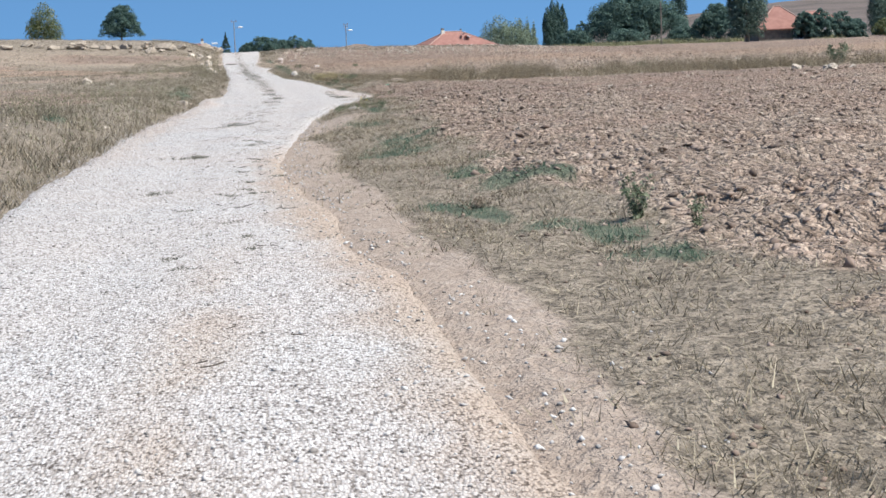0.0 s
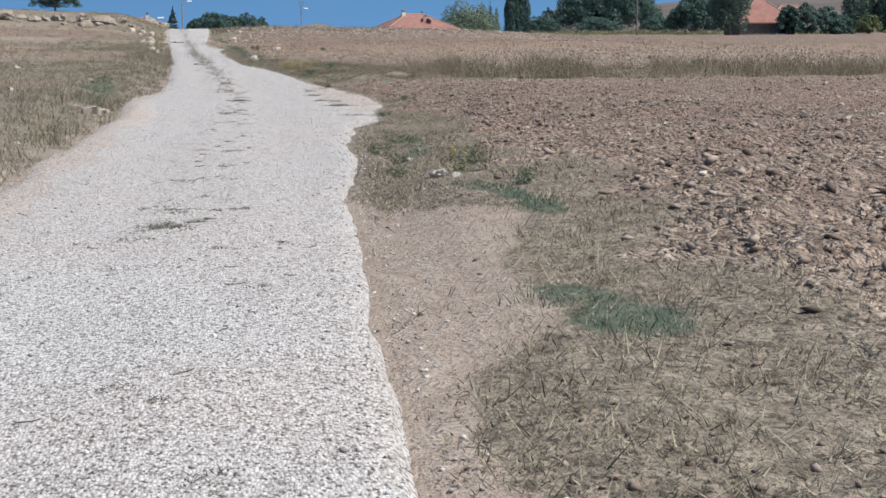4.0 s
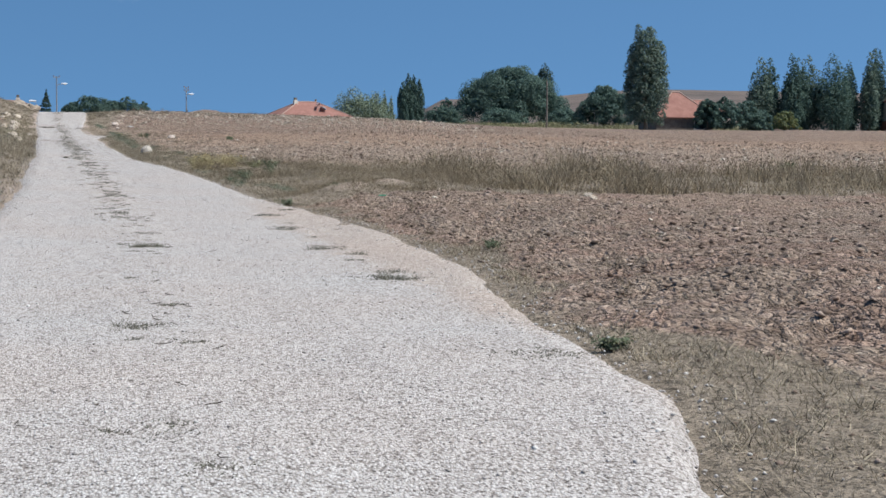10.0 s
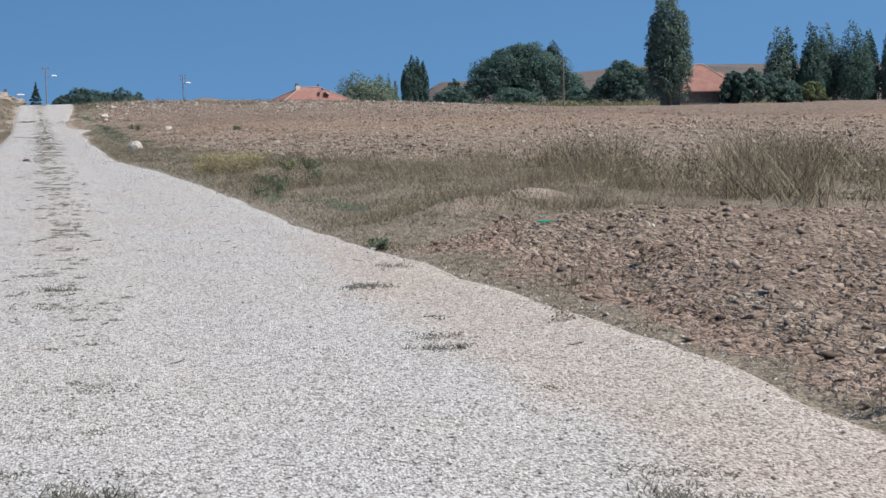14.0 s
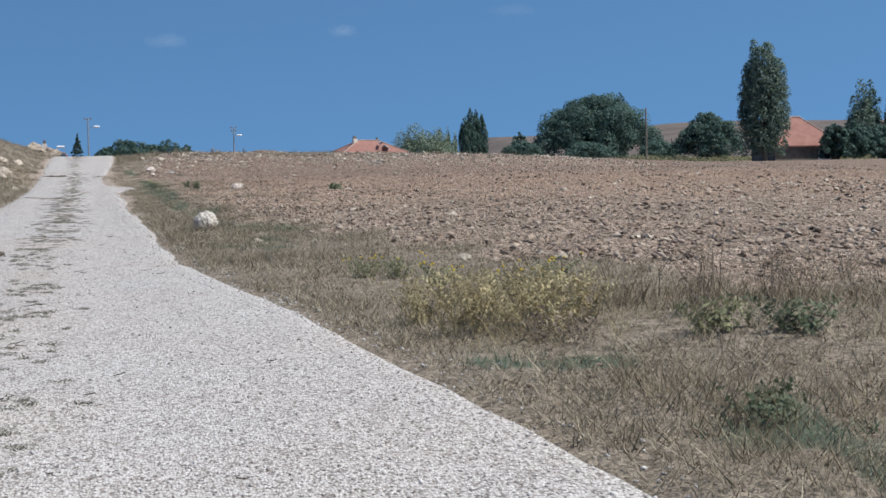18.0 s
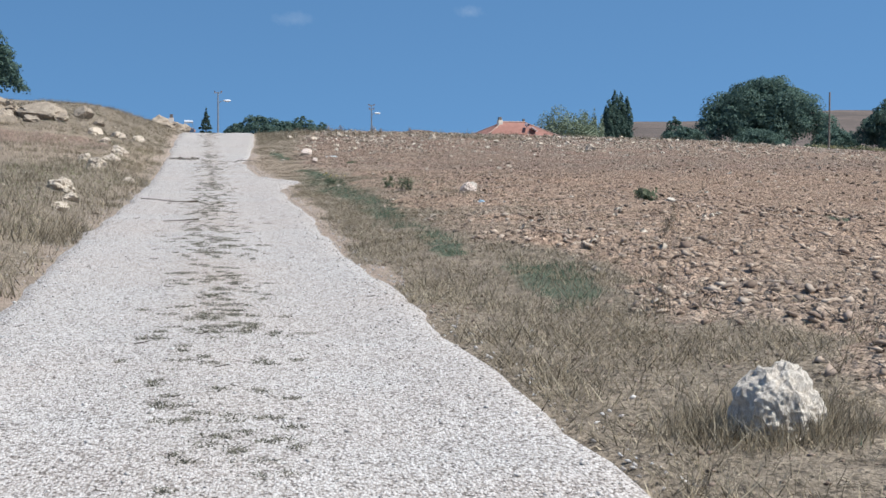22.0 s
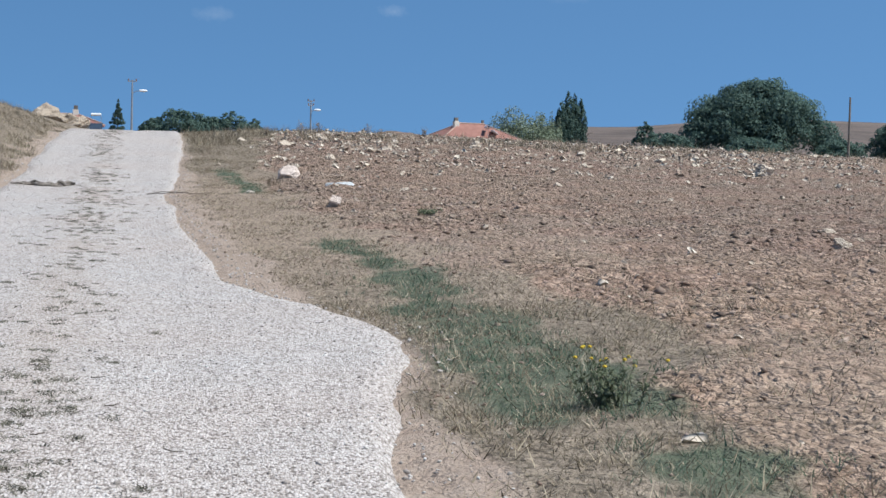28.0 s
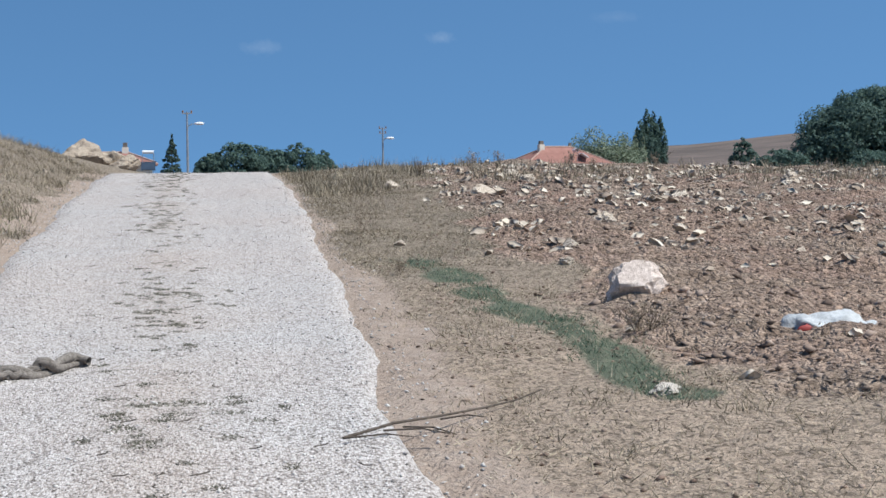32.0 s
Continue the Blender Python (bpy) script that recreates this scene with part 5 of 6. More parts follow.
for i, (a, b, dx_, dy_) in enumerate([(0.62, 145.75, 0.3, -0.1), (0.8, 145.85, 0.28, -0.22), (0.9, 145.9, 0.2, -0.35), (1.1, 146.05, 0.22, -0.05)]):
    z = float(max(road_top(a, b), land(a, b))) + 0.03
    part("twig", mesh_np("twig", *tube([(a, b, z), (a + dx_ * 0.6, b + dy_ * 0.5, z + 0.02), (a + dx_, b + dy_, z + 0.01)], [0.005, 0.004, 0.002], 5), TWIG), br)
lying("dead_branch", [(-0.62 + 0.55 * u, 117.7 + 0.5 * u, 0.03 + 0.01 * math.sin(6 * u)) for u in (0, 0.3, 0.6, 0.8, 1)], [0.005, 0.008, 0.01, 0.022, 0.018], TWIG, "short dark dead branch lying on the gravel", "branch")
lying("dead_branch", [(-1.2 + 0.75 * u, 119.0 - 0.6 * u, 0.025) for u in (0, 0.4, 0.7, 1)], [0.008, 0.007, 0.006, 0.003], TWIG, "thin dark branch on the road edge", "branch")
lying("dead_branch", [(-0.4 + 0.5 * u, 111.2 + 0.3 * u, 0.02) for u in (0, 0.5, 1)], [0.005, 0.006, 0.014], TWIG, "dark stick lying on the gravel", "branch")
lying("bark_lump", [(0.02 + 0.16 * u, 88.3 + 0.05 * u, 0.025) for u in (0, 0.3, 0.7, 1)], [0.012, 0.03, 0.034, 0.016], TWIG, "dark lump of bark lying on the gravel", "bark")

sack = thing("feed_sack", Matrix.Translation((4.42, 149.2, float(land(4.42, 149.2)))) @ Matrix.Diagonal((1.0, 1.0, 1.3, 1)), "crumpled white woven plastic sack lying on soil", "sack")
bm = bmesh.new()
bmesh.ops.create_icosphere(bm, subdivisions=4, radius=1)
for v in bm.verts:
    c = v.co.copy()
    crease = 0.24 * noise.noise(c * 2.3) + 0.16 * abs(noise.noise(c * 5.1)) + 0.1 * abs(noise.noise(c * 11))
    v.co = Vector((c.x * 0.33 * (1 + crease), c.y * 0.17 * (1 + crease), max(c.z, -0.3) * 0.07 * (1 + 3.0 * crease) + 0.03 + 0.02 * math.sin(c.x * 7)))
part("bag", mesh_bm("bag", bm, SACK, True), sack)
bm = bmesh.new()
bmesh.ops.create_icosphere(bm, subdivisions=3, radius=1)
for v in bm.verts:
    c = v.co.copy()
    v.co = Vector((c.x * 0.09 - 0.21, c.y * 0.03 - 0.145, c.z * 0.03 * (1 + 0.4 * noise.noise(c * 4)) + 0.035))
part("printed_flap", mesh_bm("printed_flap", bm, SACK_RED, True), sack, "folded red printed flap of the sack")
bottle = thing("plastic_scrap", Matrix.Translation((5.91, 64.95, float(land(5.91, 64.95)) + 0.02)), "bright green strip of plastic scrap on the soil", "litter")
scrap_mat = plain("green_plastic", (0.02, 0.35, 0.2), (0.05, 0.5, 0.3), 5, 0.4)
part("strip", box_mesh("strip", scrap_mat, -0.09, 0.09, -0.02, 0.02, 0, 0.02, bevel=0.006), bottle)

bag = thing("plastic_bag", Matrix.Translation((4.87, 114.5, float(land(4.87, 114.5)) + 0.03)), "crumpled pale blue plastic bag on the soil", "litter")
bm = bmesh.new()
bmesh.ops.create_icosphere(bm, subdivisions=4, radius=1)
for v in bm.verts:
    c = v.co.copy()
    crease = 0.3 * noise.noise(c * 2.1) + 0.25 * abs(noise.noise(c * 4.7)) + 0.12 * abs(noise.noise(c * 10))
    v.co = Vector((c.x * 0.075 * (1 + crease), c.y * 0.06 * (1 + crease), max(c.z, -0.4) * 0.05 * (1 + crease)))
part("film", mesh_bm("film", bm, plain("pale_blue_film", (0.16, 0.25, 0.33), (0.3, 0.39, 0.46), 20, 0.45), True), bag)


# ---- trees ----
def lobes(centres, radii, n, size, mat, name, floor=0.3):
    """A crown: leaves on and inside many overlapping lobes."""
    c, r = np.asarray(centres, float), np.asarray(radii, float)
    area = r[:, 0] * r[:, 2] + r[:, 1] * r[:, 2]
    which = rng.choice(len(c), n, p=area / area.sum())
    d = rng.normal(0, 1, (n, 3))
    d /= np.linalg.norm(d, axis=1, keepdims=True)
    d[:, 2] = np.where((d[:, 2] < -0.5), -d[:, 2], d[:, 2])
    rad = (0.55 + 0.5 * rng.random(n) ** 0.6)[:, None]
    p = c[which] + d * r[which] * rad
    p[:, 2] = np.maximum(p[:, 2], floor + 0.3 * rng.random(n))
    return leaf_cards(p, d, np.full(n, size), mat, name, 1.3)


def trunk_mesh(h, r, limbs, seed, lean=0.0):
    q = np.random.default_rng(seed)
    t = np.linspace(0, 1, 7)
    main_ = np.stack([lean * t * h + 0.1 * r * np.sin(5 * t + seed), 0.3 * r * np.sin(4 * t), t * h - 0.2], -1)
    out = [mesh_np("trunk", *tube(main_, r * (1 - 0.75 * t) * (1 + 0.4 * np.exp(-6 * t)), 9), BARK, True)]
    for i in range(limbs):
        s = main_[int(q.integers(2, 6))]
        a, ln = q.random() * 6.283, h * (0.25 + 0.3 * q.random())
        e_ = s + np.array([np.cos(a) * ln * 0.7, np.sin(a) * ln * 0.7, ln * 0.6])
        out.append(mesh_np("limb", *tube(s + (e_ - s) * np.linspace(0, 1, 4)[:, None] + np.array([[0, 0, 0], [0, 0, 0.05 * ln], [0, 0, 0.05 * ln], [0, 0, 0]]), [r * 0.4, r * 0.3, r * 0.2, r * 0.08], 6), BARK, True))
    return out


def tree(name, x, y, z, crown, trunk, label, category="tree", group=""):
    e = thing(name, Matrix.Translation((x, y, z)), label, category, group)
    stem = part("trunk", trunk[0], e)
    for limb in trunk[1:]:
        part("limb", limb, stem)
    part("crown", crown, e)
    return e


def dome(w, h, n, size, mat, seed, count=34, low=0.1, depth=0.8):
    """A broad crown: small clumps of leaves spread over a rounded shell, with a fuller skirt."""
    q = np.random.default_rng(seed)
    c, r = [], []
    count = int(count * 2.2)
    for i in range(count):
        up = ((i + 0.5) / count) ** 0.8
        a = i * 2.39996 + q.normal(0, 0.25)
        s = w * (0.05 + 0.05 * q.random())
        flat = max(0.0, 1 - up ** 1.35) ** 0.6
        k = 1 + q.normal(0, 0.05)
        c.append((math.cos(a) * flat * (w / 2 - s) * k, math.sin(a) * flat * (w / 2 - s) * depth * k, low * h + s * 0.6 + up * (h * (1 - low) - s * 1.6) * k))
        r.append((s, s, s * 0.85))
    for i in range(count // 4):  # clumps inside, so that no light shows through the middle
        a, u = q.random() * 6.283, q.random() ** 0.5
        s = w * 0.13
        c.append((math.cos(a) * u * w * 0.3, math.sin(a) * u * w * 0.3 * depth, h * (low + 0.12 + 0.5 * q.random())))
        r.append((s, s, s * 0.8))
    c, r = np.array(c), np.array(r)
    k = w / 2 / np.max(np.abs(c[:, 0]) + r[:, 0])
    kz = h / np.max(c[:, 2] + r[:, 2])
    return lobes(c * (k, k, kz), r * (k, k, kz), n, size, mat, "crown")


def column(w, h, n, size, mat, seed, bottom=0.12, cols=((0, 1.0, 1.0),), tip=0.35, shoulder=0.6):
    """Upright crowns of poplars and cypresses; cols: sideways shift, share of the height, share of the width."""
    q = np.random.default_rng(seed)
    c, r = [], []
    for dx_, hh, ww in cols:
        for i in range(60):
            t_ = (i + 0.5) / 60
            prof = (min(1, 0.62 + t_ * 1.4) * (1 - (max(0, t_ - shoulder) / (1 - shoulder)) ** 2.0 * (1 - tip))) * w * 0.5 * ww
            a = i * 2.39996 + q.normal(0, 0.4)
            rr = prof * (0.3 + 0.22 * q.random())
            far = (prof - rr * 0.8) * (0.75 + 0.35 * q.random())
            c.append((dx_ + math.cos(a) * far, math.sin(a) * far, bottom * h + t_ * (hh - bottom) * h * 0.96))
            r.append((rr, rr, rr * 1.5 + h * 0.012))
        c.append((dx_, 0, (bottom + (hh - bottom) * 0.45) * h))
        r.append((w * 0.2 * ww, w * 0.2 * ww, (hh - bottom) * h * 0.36))
    c, r = np.array(c), np.array(r)
    k = max(1.0, w / (np.max(c[:, 0] + r[:, 0]) - np.min(c[:, 0] - r[:, 0])))
    kz = h / np.max(c[:, 2] + r[:, 2])
    return lobes(c * (k, k, kz), r * (k, k, kz), n, size, mat, "crown", bottom * h * 0.6)


def gz(x, y):
    return float(land(x, y))


tree("walnut_tree", 80.5, 315, gz(80.5, 315) - 0.3, dome(24.6, 11.9, 46000, 0.27, LEAVES, 1, 60, 0.03), trunk_mesh(6, 0.5, 9, 1), "broad domed dark green tree at the field edge")
tree("poplar", 86.9, 262, gz(86.9, 262), column(7.4, 16.3, 26000, 0.22, LEAVES_POPLAR, 2, 0.06, ((-0.4, 1.0, 0.7), (1.8, 0.86, 0.52), (-1.9, 0.8, 0.46)), 0.5, 0.6), trunk_mesh(10, 0.28, 6, 2), "tall lone poplar with silvery green foliage")
tree("broad_tree", 91.0, 292, gz(91, 292), dome(12, 7.4, 13000, 0.26, LEAVES, 3, 30, 0.05), trunk_mesh(4, 0.3, 6, 3), "rounded dark green tree beside the poplar")
tree("cypress", 117.1, 411, gz(117, 411), column(5.0, 17.5, 5000, 0.33, NEEDLES, 4, 0.05, ((0, 1, 1),), 0.12), trunk_mesh(9, 0.25, 3, 4), "narrow dark cypress tip behind the broad tree")
for i, (dx_, top) in enumerate([(-2.5, 19.6), (-0.8, 21.6), (0.9, 21.2), (2.5, 20.3)]):
    tree("slender_poplar", 89.2 + dx_, 440 + i, gz(89.2, 440) - 0.5, column(3.4, top - gz(89.2, 440), 7500, 0.27, LEAVES, 10 + i, 0.01, ((0, 1, 1),), 0.1, 0.5), trunk_mesh(8, 0.25, 4, 10 + i), "dark slender poplar standing close to its neighbours", group="close group of slender poplars")
tree("willow", 66.5, 390, gz(66.5, 390) - 0.5, column(18.0, 12.2, 19000, 0.26, LEAVES_GREY, 14, 0.01, ((-7.2, 0.55, 0.26), (-4.6, 0.9, 0.34), (-2.2, 1.0, 0.36), (0.4, 0.86, 0.38), (2.8, 0.92, 0.34), (5.2, 0.74, 0.32), (0, 0.62, 0.85)), 0.3, 0.5), trunk_mesh(6, 0.3, 8, 14), "pale grey-green willow with loose twiggy top")
for i, (x, top) in enumerate([(72.0, 15.4), (70.2, 14.8), (74.0, 14.2)]):
    tree("young_poplar", x, 392 + i, gz(72, 392) - 0.5, column(2.0, top - gz(72, 392), 1500, 0.26, LEAVES_GREY, 17 + i, 0.01, ((0, 1, 1),), 0.1, 0.3), trunk_mesh(6, 0.12, 3, 17 + i), "thin pale young poplar beside the willow", group="young poplars by the willow")
tree("willow_shrub", 58.5, 386, gz(58.5, 386) - 0.5, dome(5, 5.6, 1300, 0.36, LEAVES_GREY, 15, 14, 0.1), trunk_mesh(3, 0.14, 6, 15), "thin pale shrub beside the willow", "shrub")
tree("small_tree", 78.6, 357, gz(78.6, 357) - 0.4, dome(6.8, 12.4 - gz(78.6, 357), 5200, 0.26, LEAVES, 16, 24, 0.03), trunk_mesh(3, 0.2, 5, 16), "small dark rounded tree in front of the hill")
for i, (x, y, w, top) in enumerate([(97.5, 303, 9, 10.8), (66.0, 309, 9, 9.0), (97.6, 263, 5.5, 9.5), (101, 264, 7.5, 9.9), (105, 265, 7, 9.3), (76, 305, 10, 8.6), (88, 306, 9, 8.8), (109, 268, 5, 8.0)]):
    b = gz(x, y) - 0.2
    tree("bush", x, y, b, dome(w, top - b, 4200, 0.26, LEAVES, 20 + i, 20, 0.02), trunk_mesh(2, 0.12, 6, 20 + i), "dense dark green bush under the trees", "bush", "bushes along the field edge")
tree("bush", 124.0, 290, gz(124, 290) - 0.2, dome(6.5, 3.6, 1500, 0.34, LEAVES_LIGHT, 31, 14, 0.02), trunk_mesh(1.5, 0.1, 5, 31), "bright yellow-green bush before the poplar row", "bush")
ROW = "row of poplars beside the farmhouse"
for i, (x, top, w) in enumerate([(159.1, 23.5, 4.2), (162.6, 23.6, 3.6), (165.8, 24.2, 3.4), (169.0, 23.4, 4.0), (172.4, 24.4, 5.4), (176.3, 24.8, 6.0), (180.6, 20.5, 5.2), (183.3, 23.2, 2.8), (185.9, 25.0, 3.0), (188.5, 26.3, 2.8), (191.0, 26.4, 3.2), (193.6, 26.3, 3.0), (197.2, 27.4, 4.0), (200.6, 27.0, 4.2), (204.5, 26.5, 4.0)]):
    b = gz(x, 375)
    tree("poplar", x, 375 + 3 * math.sin(i * 2.1), b, column(w * 1.7, top - b, 8500, 0.33, LEAVES if i % 4 else LEAVES_POPLAR, 40 + i, 0.01, ((0, 1, 0.5), (0.32 * w, 0.86, 0.5), (-0.34 * w, 0.78, 0.5), (0, 0.6, 1.0)), 0.45, 0.6), trunk_mesh(9, 0.25, 4, 40 + i), "tall narrow dark poplar in a row", group=ROW)
tree("round_tree", -13.5, 178, gz(-13.5, 178) - 0.1, dome(5.5, 4.1, 13000, 0.12, LEAVES, 61, 50, 0.04), trunk_mesh(1.4, 0.13, 9, 61), "rounded dark green tree on the stony hill")
tree("leafy_tree", -23.4, 190, gz(-23.4, 190) - 0.1, column(4.4, 5.3, 6500, 0.13, LEAVES_LIGHT, 62, 0.02, ((0, 1, 0.8), (-1.1, 0.66, 0.6), (1.0, 0.6, 0.6)), 0.2, 0.4), trunk_mesh(2.4, 0.14, 6, 62), "pointed yellowish green tree on the hill")
for i, (x, top, w) in enumerate([(3.6, 9.7, 8.0), (9.6, 9.6, 8.4), (6.6, 9.4, 9.5), (0.9, 8.6, 5.5), (12.4, 8.9, 5.5)]):
    b = gz(x, 300)
    tree("orchard_tree", x, 300 + i, b, dome(w, top - b, 5500, 0.22, LEAVES, 65 + i, 22, 0.1), trunk_mesh(2.5, 0.2, 7, 65 + i), "dark green tree rising behind the road crest", group="trees behind the crest")
fir_c, fir_r = [], []
for i in range(15):
    u = i / 14
    for a in np.linspace(0, 6.283, 5, endpoint=False) + i * 1.7:
        fir_c.append((math.cos(a) * 1.35 * (1 - u) * (0.7 + 0.5 * random.random()), math.sin(a) * 1.35 * (1 - u), 1.2 + 5.6 * u + random.uniform(-0.2, 0.2)))
        fir_r.append((0.5 * (1.08 - u), 0.5 * (1.08 - u), 0.2))
tree("fir", -3.5, 313, gz(-3.5, 313), lobes(fir_c, fir_r, 3000, 0.2, NEEDLES, "crown"), trunk_mesh(6.6, 0.13, 0, 70), "young dark fir with tiered branches")


# rank weeds along the far edge of the field and on the stony crest
n = 2600
cx, cy = 34 + 84 * rng.random(n), 284 + 10 * rng.random(n)
q = np.repeat(np.stack([cx, cy, land(cx, cy)], -1), 9, 0)
q = q + rng.normal(0, 1, q.shape) * (0.35, 0.35, 0) + np.array([0, 0, 0.9]) * (rng.random(len(q)) ** 1.2 * (0.3 + 0.9 * vnoise(q[:, 0], q[:, 1], 2.5, 51)))[:, None]
stuff("edge_weeds", leaf_cards(q, rng.normal(0, 1, q.shape), np.full(len(q), 0.14), LEAF_FINE, "edge_weeds", 1.8), "dull green weeds along the far field edge", "weeds")
cx, cy = pick(4200, 1.9, 30, 166, 178, lambda x, y: 0.15 + 0.85 * smooth(0.45, 0.7, vnoise(x, y, 1.3, 52)), 1.4)
stuff("crest_weeds", blades("crest_weeds", cx, cy, 0.08 + 0.26 * rng.random(len(cx)) ** 2, DRY, 8, 0.09, 0.008, 0.6), "thin withered weeds among stones on the crest", "dry grass")


# ---- buildings ----
RIDGE = plain("mortared_ridge", (0.3, 0.2, 0.16), (0.44, 0.32, 0.26), 2, 0.9)


def hip_roof(w, d, eave, ridge, over, run, mat, name="roof"):
    """A hipped roof with thick eaves; run: the ridge's length."""
    bm = bmesh.new()
    a, b = w / 2 + over, d / 2 + over
    low = [bm.verts.new((x, y, eave - 0.12)) for x, y in ((-a, -b), (a, -b), (a, b), (-a, b))]
    top = [bm.verts.new((x, y, eave + 0.06)) for x, y in ((-a, -b), (a, -b), (a, b), (-a, b))]
    r0, r1 = bm.verts.new((-run / 2, 0, ridge)), bm.verts.new((run / 2, 0, ridge))
    bm.faces.new(low[::-1])
    for i in range(4):
        bm.faces.new((low[i], low[(i + 1) % 4], top[(i + 1) % 4], top[i]))
    bm.faces.new((top[0], top[1], r1, r0))
    bm.faces.new((top[2], top[3], r0, r1))
    bm.faces.new((top[1], top[2], r1))
    bm.faces.new((top[3], top[0], r0))
    return mesh_bm(name, bm, mat)


def house(name, x, y, w, d, eave, ridge, run, label, wall_mat, turn=0.0, windows=(), base=None, lower=None, over=0.5):
    b = gz(x, y) - 0.3 if base is None else base
    e = thing(name, Matrix.Translation((x, y, b)) @ Matrix.Rotation(turn, 4, "Z"), label, "house")
    ev, rd = eave - b, ridge - b
    part("wall", box_mesh("wall", wall_mat, -w / 2, w / 2, -d / 2, d / 2, 0, ev - 0.13), e)
    if lower:
        part("plinth", box_mesh("plinth", lower, -w / 2 - 0.03, w / 2 + 0.03, -d / 2 - 0.03, d / 2 + 0.03, 0, ev * 0.42), e, "red brick lower wall")
    roof = part("roof", hip_roof(w, d, ev, rd, over, run, TILES), e, "hipped roof of red clay tiles")
    part("ridge_tiles", mesh_np("ridge_tiles", *merge([tube([(-run / 2 - 0.1, 0, rd + 0.02), (0, 0, rd + 0.03), (run / 2 + 0.1, 0, rd + 0.02)], 0.13, 6)] + [tube([(sx * run / 2, 0, rd + 0.02), (sx * (run / 2 + w / 2 + over) / 2, sy * (d / 2 + over) / 2, (rd + ev + 0.1) / 2), (sx * (w / 2 + over), sy * (d / 2 + over), ev + 0.08)], 0.1, 6) for sx in (-1, 1) for sy in (-1, 1)]), RIDGE), roof, "pale mortared ridge tiles")
    for wx, wz, ww, wh in windows:
        win = part("window", box_mesh("window", WHITE, wx - ww / 2 - 0.08, wx + ww / 2 + 0.08, -d / 2 - 0.06, -d / 2 + 0.02, wz - 0.08, wz + wh + 0.08), e, "white window surround")
        part("pane", box_mesh("pane", GLASS_DARK, wx - ww / 2, wx + ww / 2, -d / 2 - 0.075, -d / 2 - 0.05, wz, wz + wh), win, "dark window glass")
    return e, roof, b


def chimney(roof, x, y, z0, z1, s=0.35):
    c = part("chimney", box_mesh("chimney", PLASTER, x - s, x + s, y - s, y + s, z0, z1), roof, "pale plastered chimney")
    part("cap", box_mesh("cap", STONEWALL, x - s * 0.7, x + s * 0.7, y - s * 0.7, y + s * 0.7, z1, z1 + 0.45), c, "sooty chimney cap")


e, roof, b = house("cottage", 44.8, 332, 17.0, 12, 6.3, 10.0, 3.6, "low cottage with a red hipped roof behind the crest", PLASTER, turn=0.22, windows=[(-5, 0.8, 1.1, 1.2), (-1.5, 0.8, 1.1, 1.2), (4, 0.8, 1.1, 1.2)])
chimney(roof, -2.6, -0.4, 8.8 - b, 10.3 - b)
chimney(roof, 1.9, 0.5, 9.2 - b, 10.1 - b, 0.22)
heater = thing("solar_water_heater", Matrix.Translation((47.0, 329.6, 8.55)), "slanted solar water heater on the cottage roof", "solar heater")
bm = bmesh.new()
box(bm, -0.5, 0.5, -1.0, 1.0, -0.05, 0.05)
bmesh.ops.transform(bm, matrix=Matrix.Rotation(radians(35), 4, "Y") @ Matrix.Translation((0.3, 0, 0.55)), verts=bm.verts)
part("collector", mesh_bm("collector", bm, WHITE), heater, "pale slanted collector panel")
part("tank", mesh_np("tank", *tube([(-0.5, -0.9, 0.95), (-0.5, 0, 0.95), (-0.5, 0.9, 0.95)], 0.24, 10), WHITE), heater, "white water tank")
for sy in (-0.8, 0.8):
    part("leg", mesh_np("leg", *tube([(-0.5, sy, -0.6), (-0.5, sy, 0.2), (-0.5, sy, 0.8)], 0.04, 6), STEEL), heater)

e, roof, b = house("barn", 95.0, 270, 9.5, 8, 6.6, 10.7, 1.2, "farm barn with an orange tiled roof beside the poplar", STONEWALL, windows=[(2.5, 0.5, 1.6, 1.2)])
e, roof, b = house("farmhouse", 203.5, 380, 24, 13, 13.2, 17.0, 10, "two-storey farmhouse with cream and brick walls", PLASTER, windows=[(-8, 4.0, 1.3, 1.5), (-4, 4.0, 1.3, 1.5), (0, 4.0, 1.3, 1.5), (5, 4.0, 1.3, 1.5)], lower=BRICKWORK)
chimney(roof, 2.0, -1.0, 9.0, 11.2, 0.45)
house("farm_shed", 197.0, 364, 7, 4, 9.4, 10.6, 3, "low shed with a red tiled roof by the farmhouse", BRICKWORK)
house("far_house", 133.0, 352, 11, 7, 9.5, 12.2, 4, "house with a red roof half hidden by bushes", PLASTER)
e, roof, b = house("village_house", -8.6, 293, 7, 7, 7.3, 8.4, 2.5, "village house with a red roof behind the hill", PLASTER)
chimney(roof, 1.0, 0, 3.8, 5.2, 0.3)
heater = thing("solar_water_heater", Matrix.Translation((-5.2, 287.0, 7.2)) @ Matrix.Diagonal((0.75, 0.75, 0.9, 1)), "dark solar collector with a white tank above", "solar heater")
part("tank", mesh_np("tank", *tube([(-0.7, 0, 1.2), (0, 0, 1.2), (0.7, 0, 1.2)], 0.17, 12), WHITE), heater, "white water tank")
bm = bmesh.new()
box(bm, -0.9, 0.9, -0.05, 0.05, -0.9, 0.2)
bmesh.ops.transform(bm, matrix=Matrix.Rotation(radians(-40), 4, "X"), verts=bm.verts)
part("collector", mesh_bm("collector", bm, PANEL), heater, "dark glass collector panel")
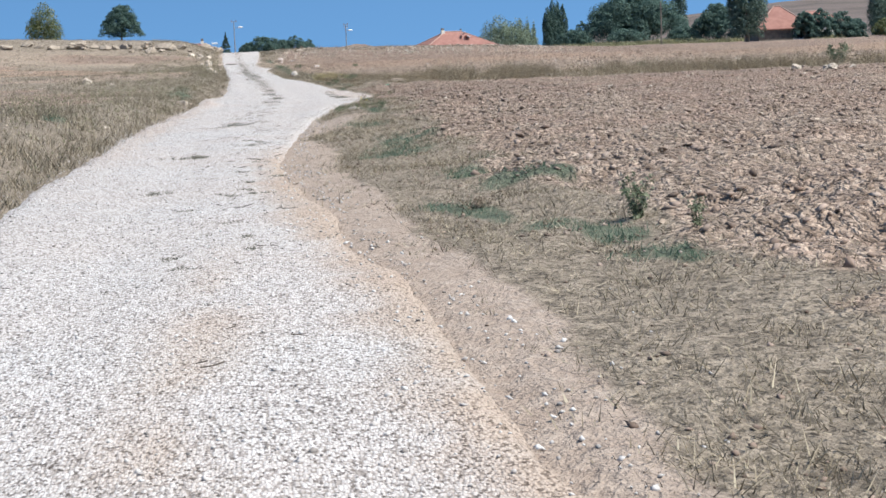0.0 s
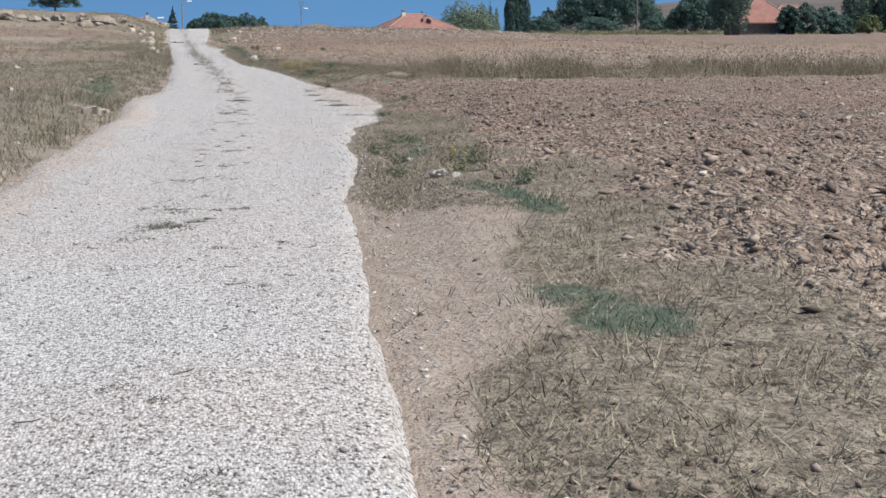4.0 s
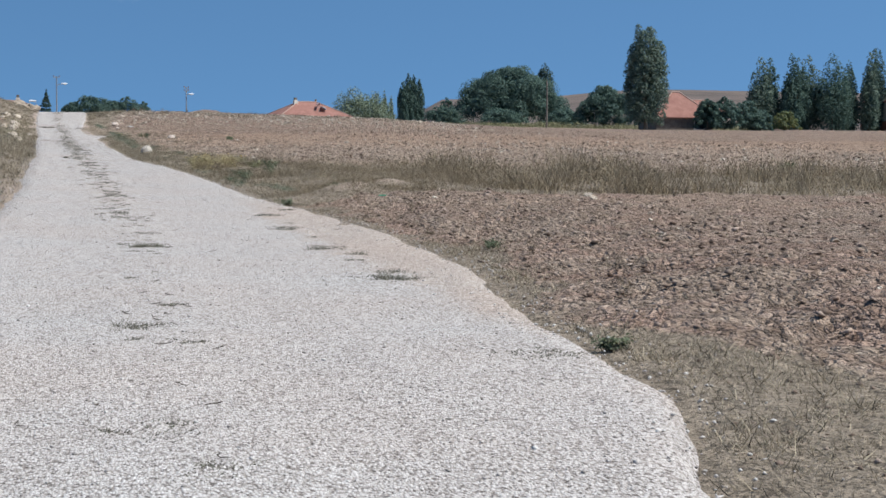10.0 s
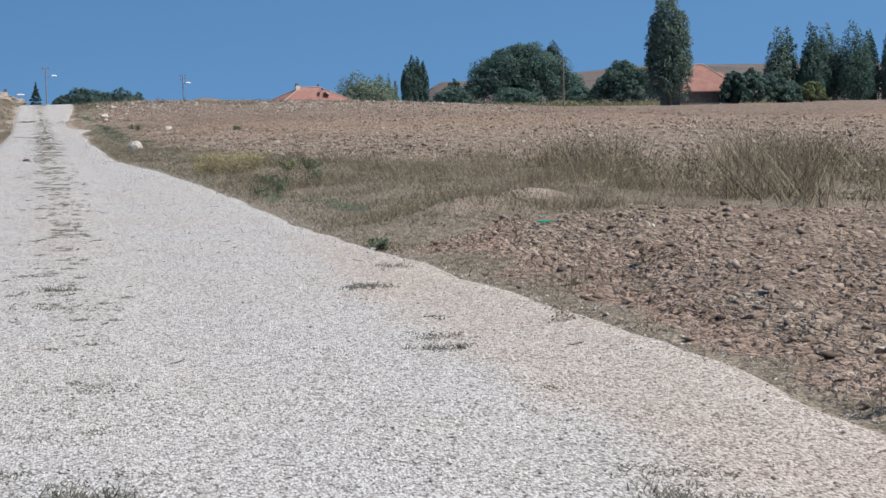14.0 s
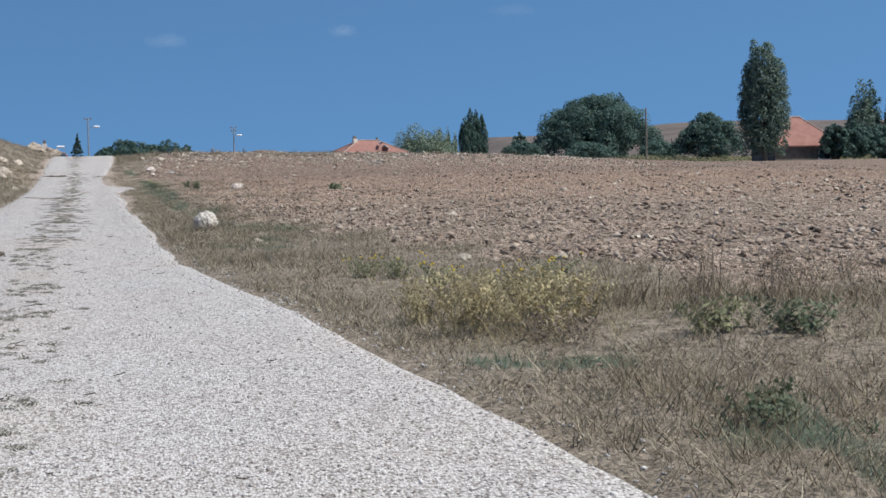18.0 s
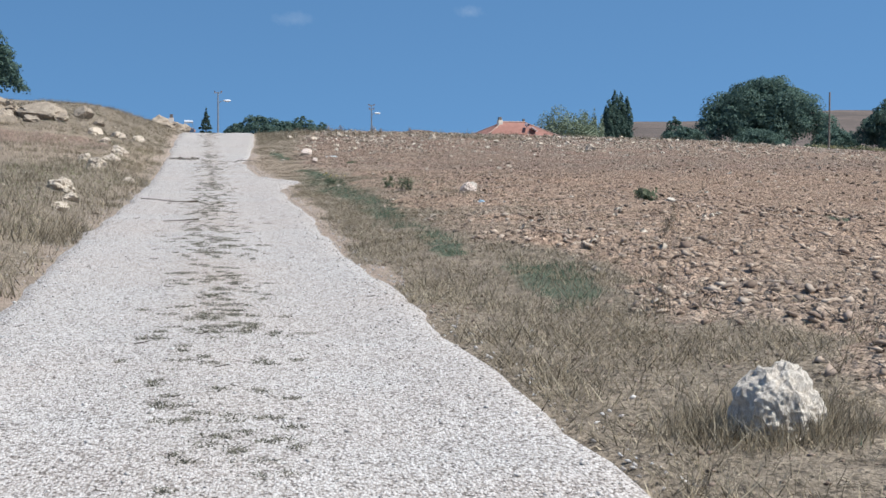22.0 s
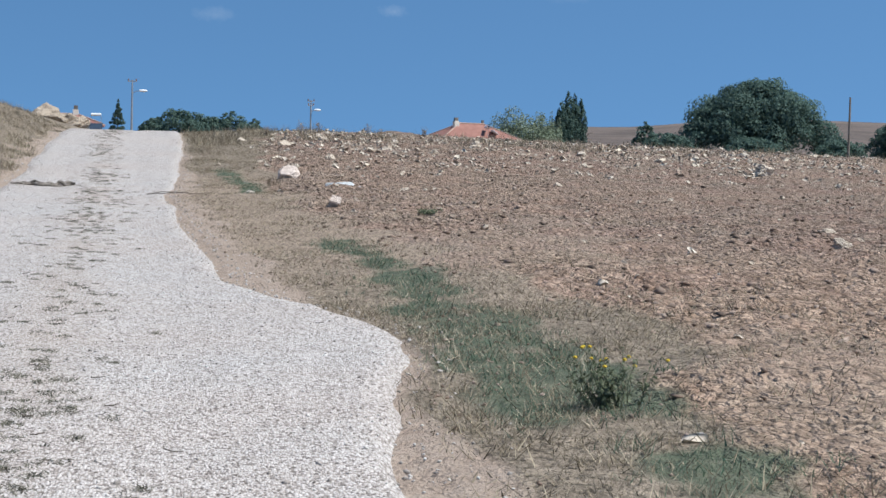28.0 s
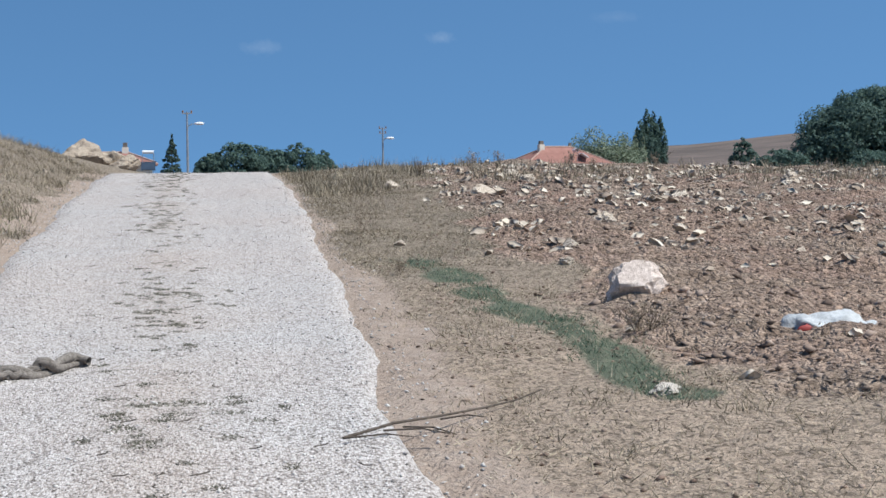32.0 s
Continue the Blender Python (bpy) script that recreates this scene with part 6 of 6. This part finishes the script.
for sx in (-0.7, 0.7):
    part("leg", mesh_np("leg", *tube([(sx, 0.2, -1.2), (sx, 0.1, 0), (sx, 0, 1.0)], 0.04, 6), STEEL), heater)


# ---- poles ----
def lamp_post(x, y, top, label, arm, bars, lamp_drop):
    b = gz(x, y) - 0.2
    h = top - b
    e = thing("street_lamp", Matrix.Translation((x, y, b)), label, "street lamp")
    part("pole", mesh_np("pole", *tube([(0, 0, 0), (0, 0, h * 0.5), (0, 0, h)], [0.15, 0.12, 0.085], 10), STEEL), e)
    for z, half in bars:
        part("crossarm", box_mesh("crossarm", STEEL, -half, half, -0.06, 0.06, h - z - 0.06, h - z + 0.06), e)
        for s in (-1, 1):
            part("insulator", mesh_np("insulator", *tube([(s * half * 0.85, 0, h - z + 0.06), (s * half * 0.85, 0, h - z + 0.18), (s * half * 0.85, 0, h - z + 0.28)], [0.06, 0.09, 0.05], 8), PORCELAIN), e)
    part("arm", mesh_np("arm", *tube([(0, 0, h - lamp_drop - 0.3), (arm * 0.5, -0.1, h - lamp_drop - 0.02), (arm, -0.2, h - lamp_drop)], 0.045, 6), STEEL), e)
    bm = bmesh.new()
    bmesh.ops.create_icosphere(bm, subdivisions=3, radius=1)
    for v in bm.verts:
        v.co = Vector((v.co.x * 0.5 + arm + 0.3, v.co.y * 0.2 - 0.25, v.co.z * 0.15 + h - lamp_drop + 0.02))
    head = part("lamp_head", mesh_bm("lamp_head", bm, LAMP_SHELL, True), e, "pale street lamp head")
    return e


lamp_post(-1.6, 295, 12.5, "grey street lamp with a side arm behind the crest", 0.9, [(0.15, 0.5)], 1.2)
lamp_post(21.1, 322, 12.1, "grey electric pole with a pale street lamp", 0.55, [(0.15, 0.45), (0.7, 0.4)], 1.3)
for x, y, top, bars in ((75.6, 277, 12.5, ()), (206.5, 362, 18.5, (0.3,)), (103.0, 340, 10.0, ())):
    b = gz(x, y) - 0.2
    e = thing("utility_pole", Matrix.Translation((x, y, b)), "bare weathered wooden utility pole at the field edge", "utility pole")
    part("pole", mesh_np("pole", *tube([(0, 0, 0), (0.03, 0, (top - b) * 0.5), (0, 0, top - b)], [0.15, 0.13, 0.1], 9), WOOD), e)
    for q in bars:
        part("crossarm", box_mesh("crossarm", WOOD, -0.8, 0.8, -0.06, 0.06, top - b - q - 0.07, top - b - q + 0.07), e)

# ---- small clouds far off ----
def cloud(x, z, w, h, dense, seed):
    m, n_, l_, b_ = material("cloud_vapour", 1.0)
    co = n_.new("ShaderNodeTexCoord").outputs["Object"]
    mp = n_.new("ShaderNodeMapping")
    mp.inputs["Scale"].default_value = (1 / w, 0, 1 / h)
    l_.new(co, mp.inputs[0])
    ln = n_.new("ShaderNodeVectorMath")
    ln.operation = "LENGTH"
    l_.new(mp.outputs[0], ln.inputs[0])
    nz = noise_tex(n_, l_, 3.0 / w, 6, 0.65, co)
    k = math_node(n_, l_, "SUBTRACT", math_node(n_, l_, "ADD", math_node(n_, l_, "SUBTRACT", 0.55, ln.outputs["Value"]), nz), 0.45)
    fac = ramp(n_, l_, k, [(0.0, (0, 0, 0)), (0.7, (dense, dense, dense))])
    em = n_.new("ShaderNodeEmission")
    em.inputs[0].default_value, em.inputs[1].default_value = (0.82, 0.86, 0.92, 1), 0.85
    tr, mx = n_.new("ShaderNodeBsdfTransparent"), n_.new("ShaderNodeMixShader")
    l_.new(fac, mx.inputs[0])
    l_.new(tr.outputs[0], mx.inputs[1])
    l_.new(em.outputs[0], mx.inputs[2])
    l_.new(mx.outputs[0], n_["Material Output"].inputs["Surface"])
    us_, vs_ = np.meshgrid(np.linspace(-w, w, 13), np.linspace(-h, h, 7))
    v = np.stack([us_, 25 * (1 - (us_ / w) ** 2) * (1 - (vs_ / h) ** 2), vs_], -1).reshape(-1, 3)
    gi_ = (np.arange(6)[:, None] * 13 + np.arange(12)).ravel()
    ob = new("cloud", mesh_np("cloud", v, np.stack([gi_, gi_ + 1, gi_ + 14, gi_ + 13], -1), m, True))
    ob.location = (x, 3000, z)
    ob.visible_shadow = False
    return tagged(ob, "small faint white cloud far off in the sky", "cloud", kind="structure")


cloud(522, 416, 95, 34, 0.95, 1)
cloud(112, 280, 75, 26, 0.1, 2)
cloud(444, 300, 55, 22, 0.12, 3)
cloud(784, 342, 90, 22, 0.05, 4)
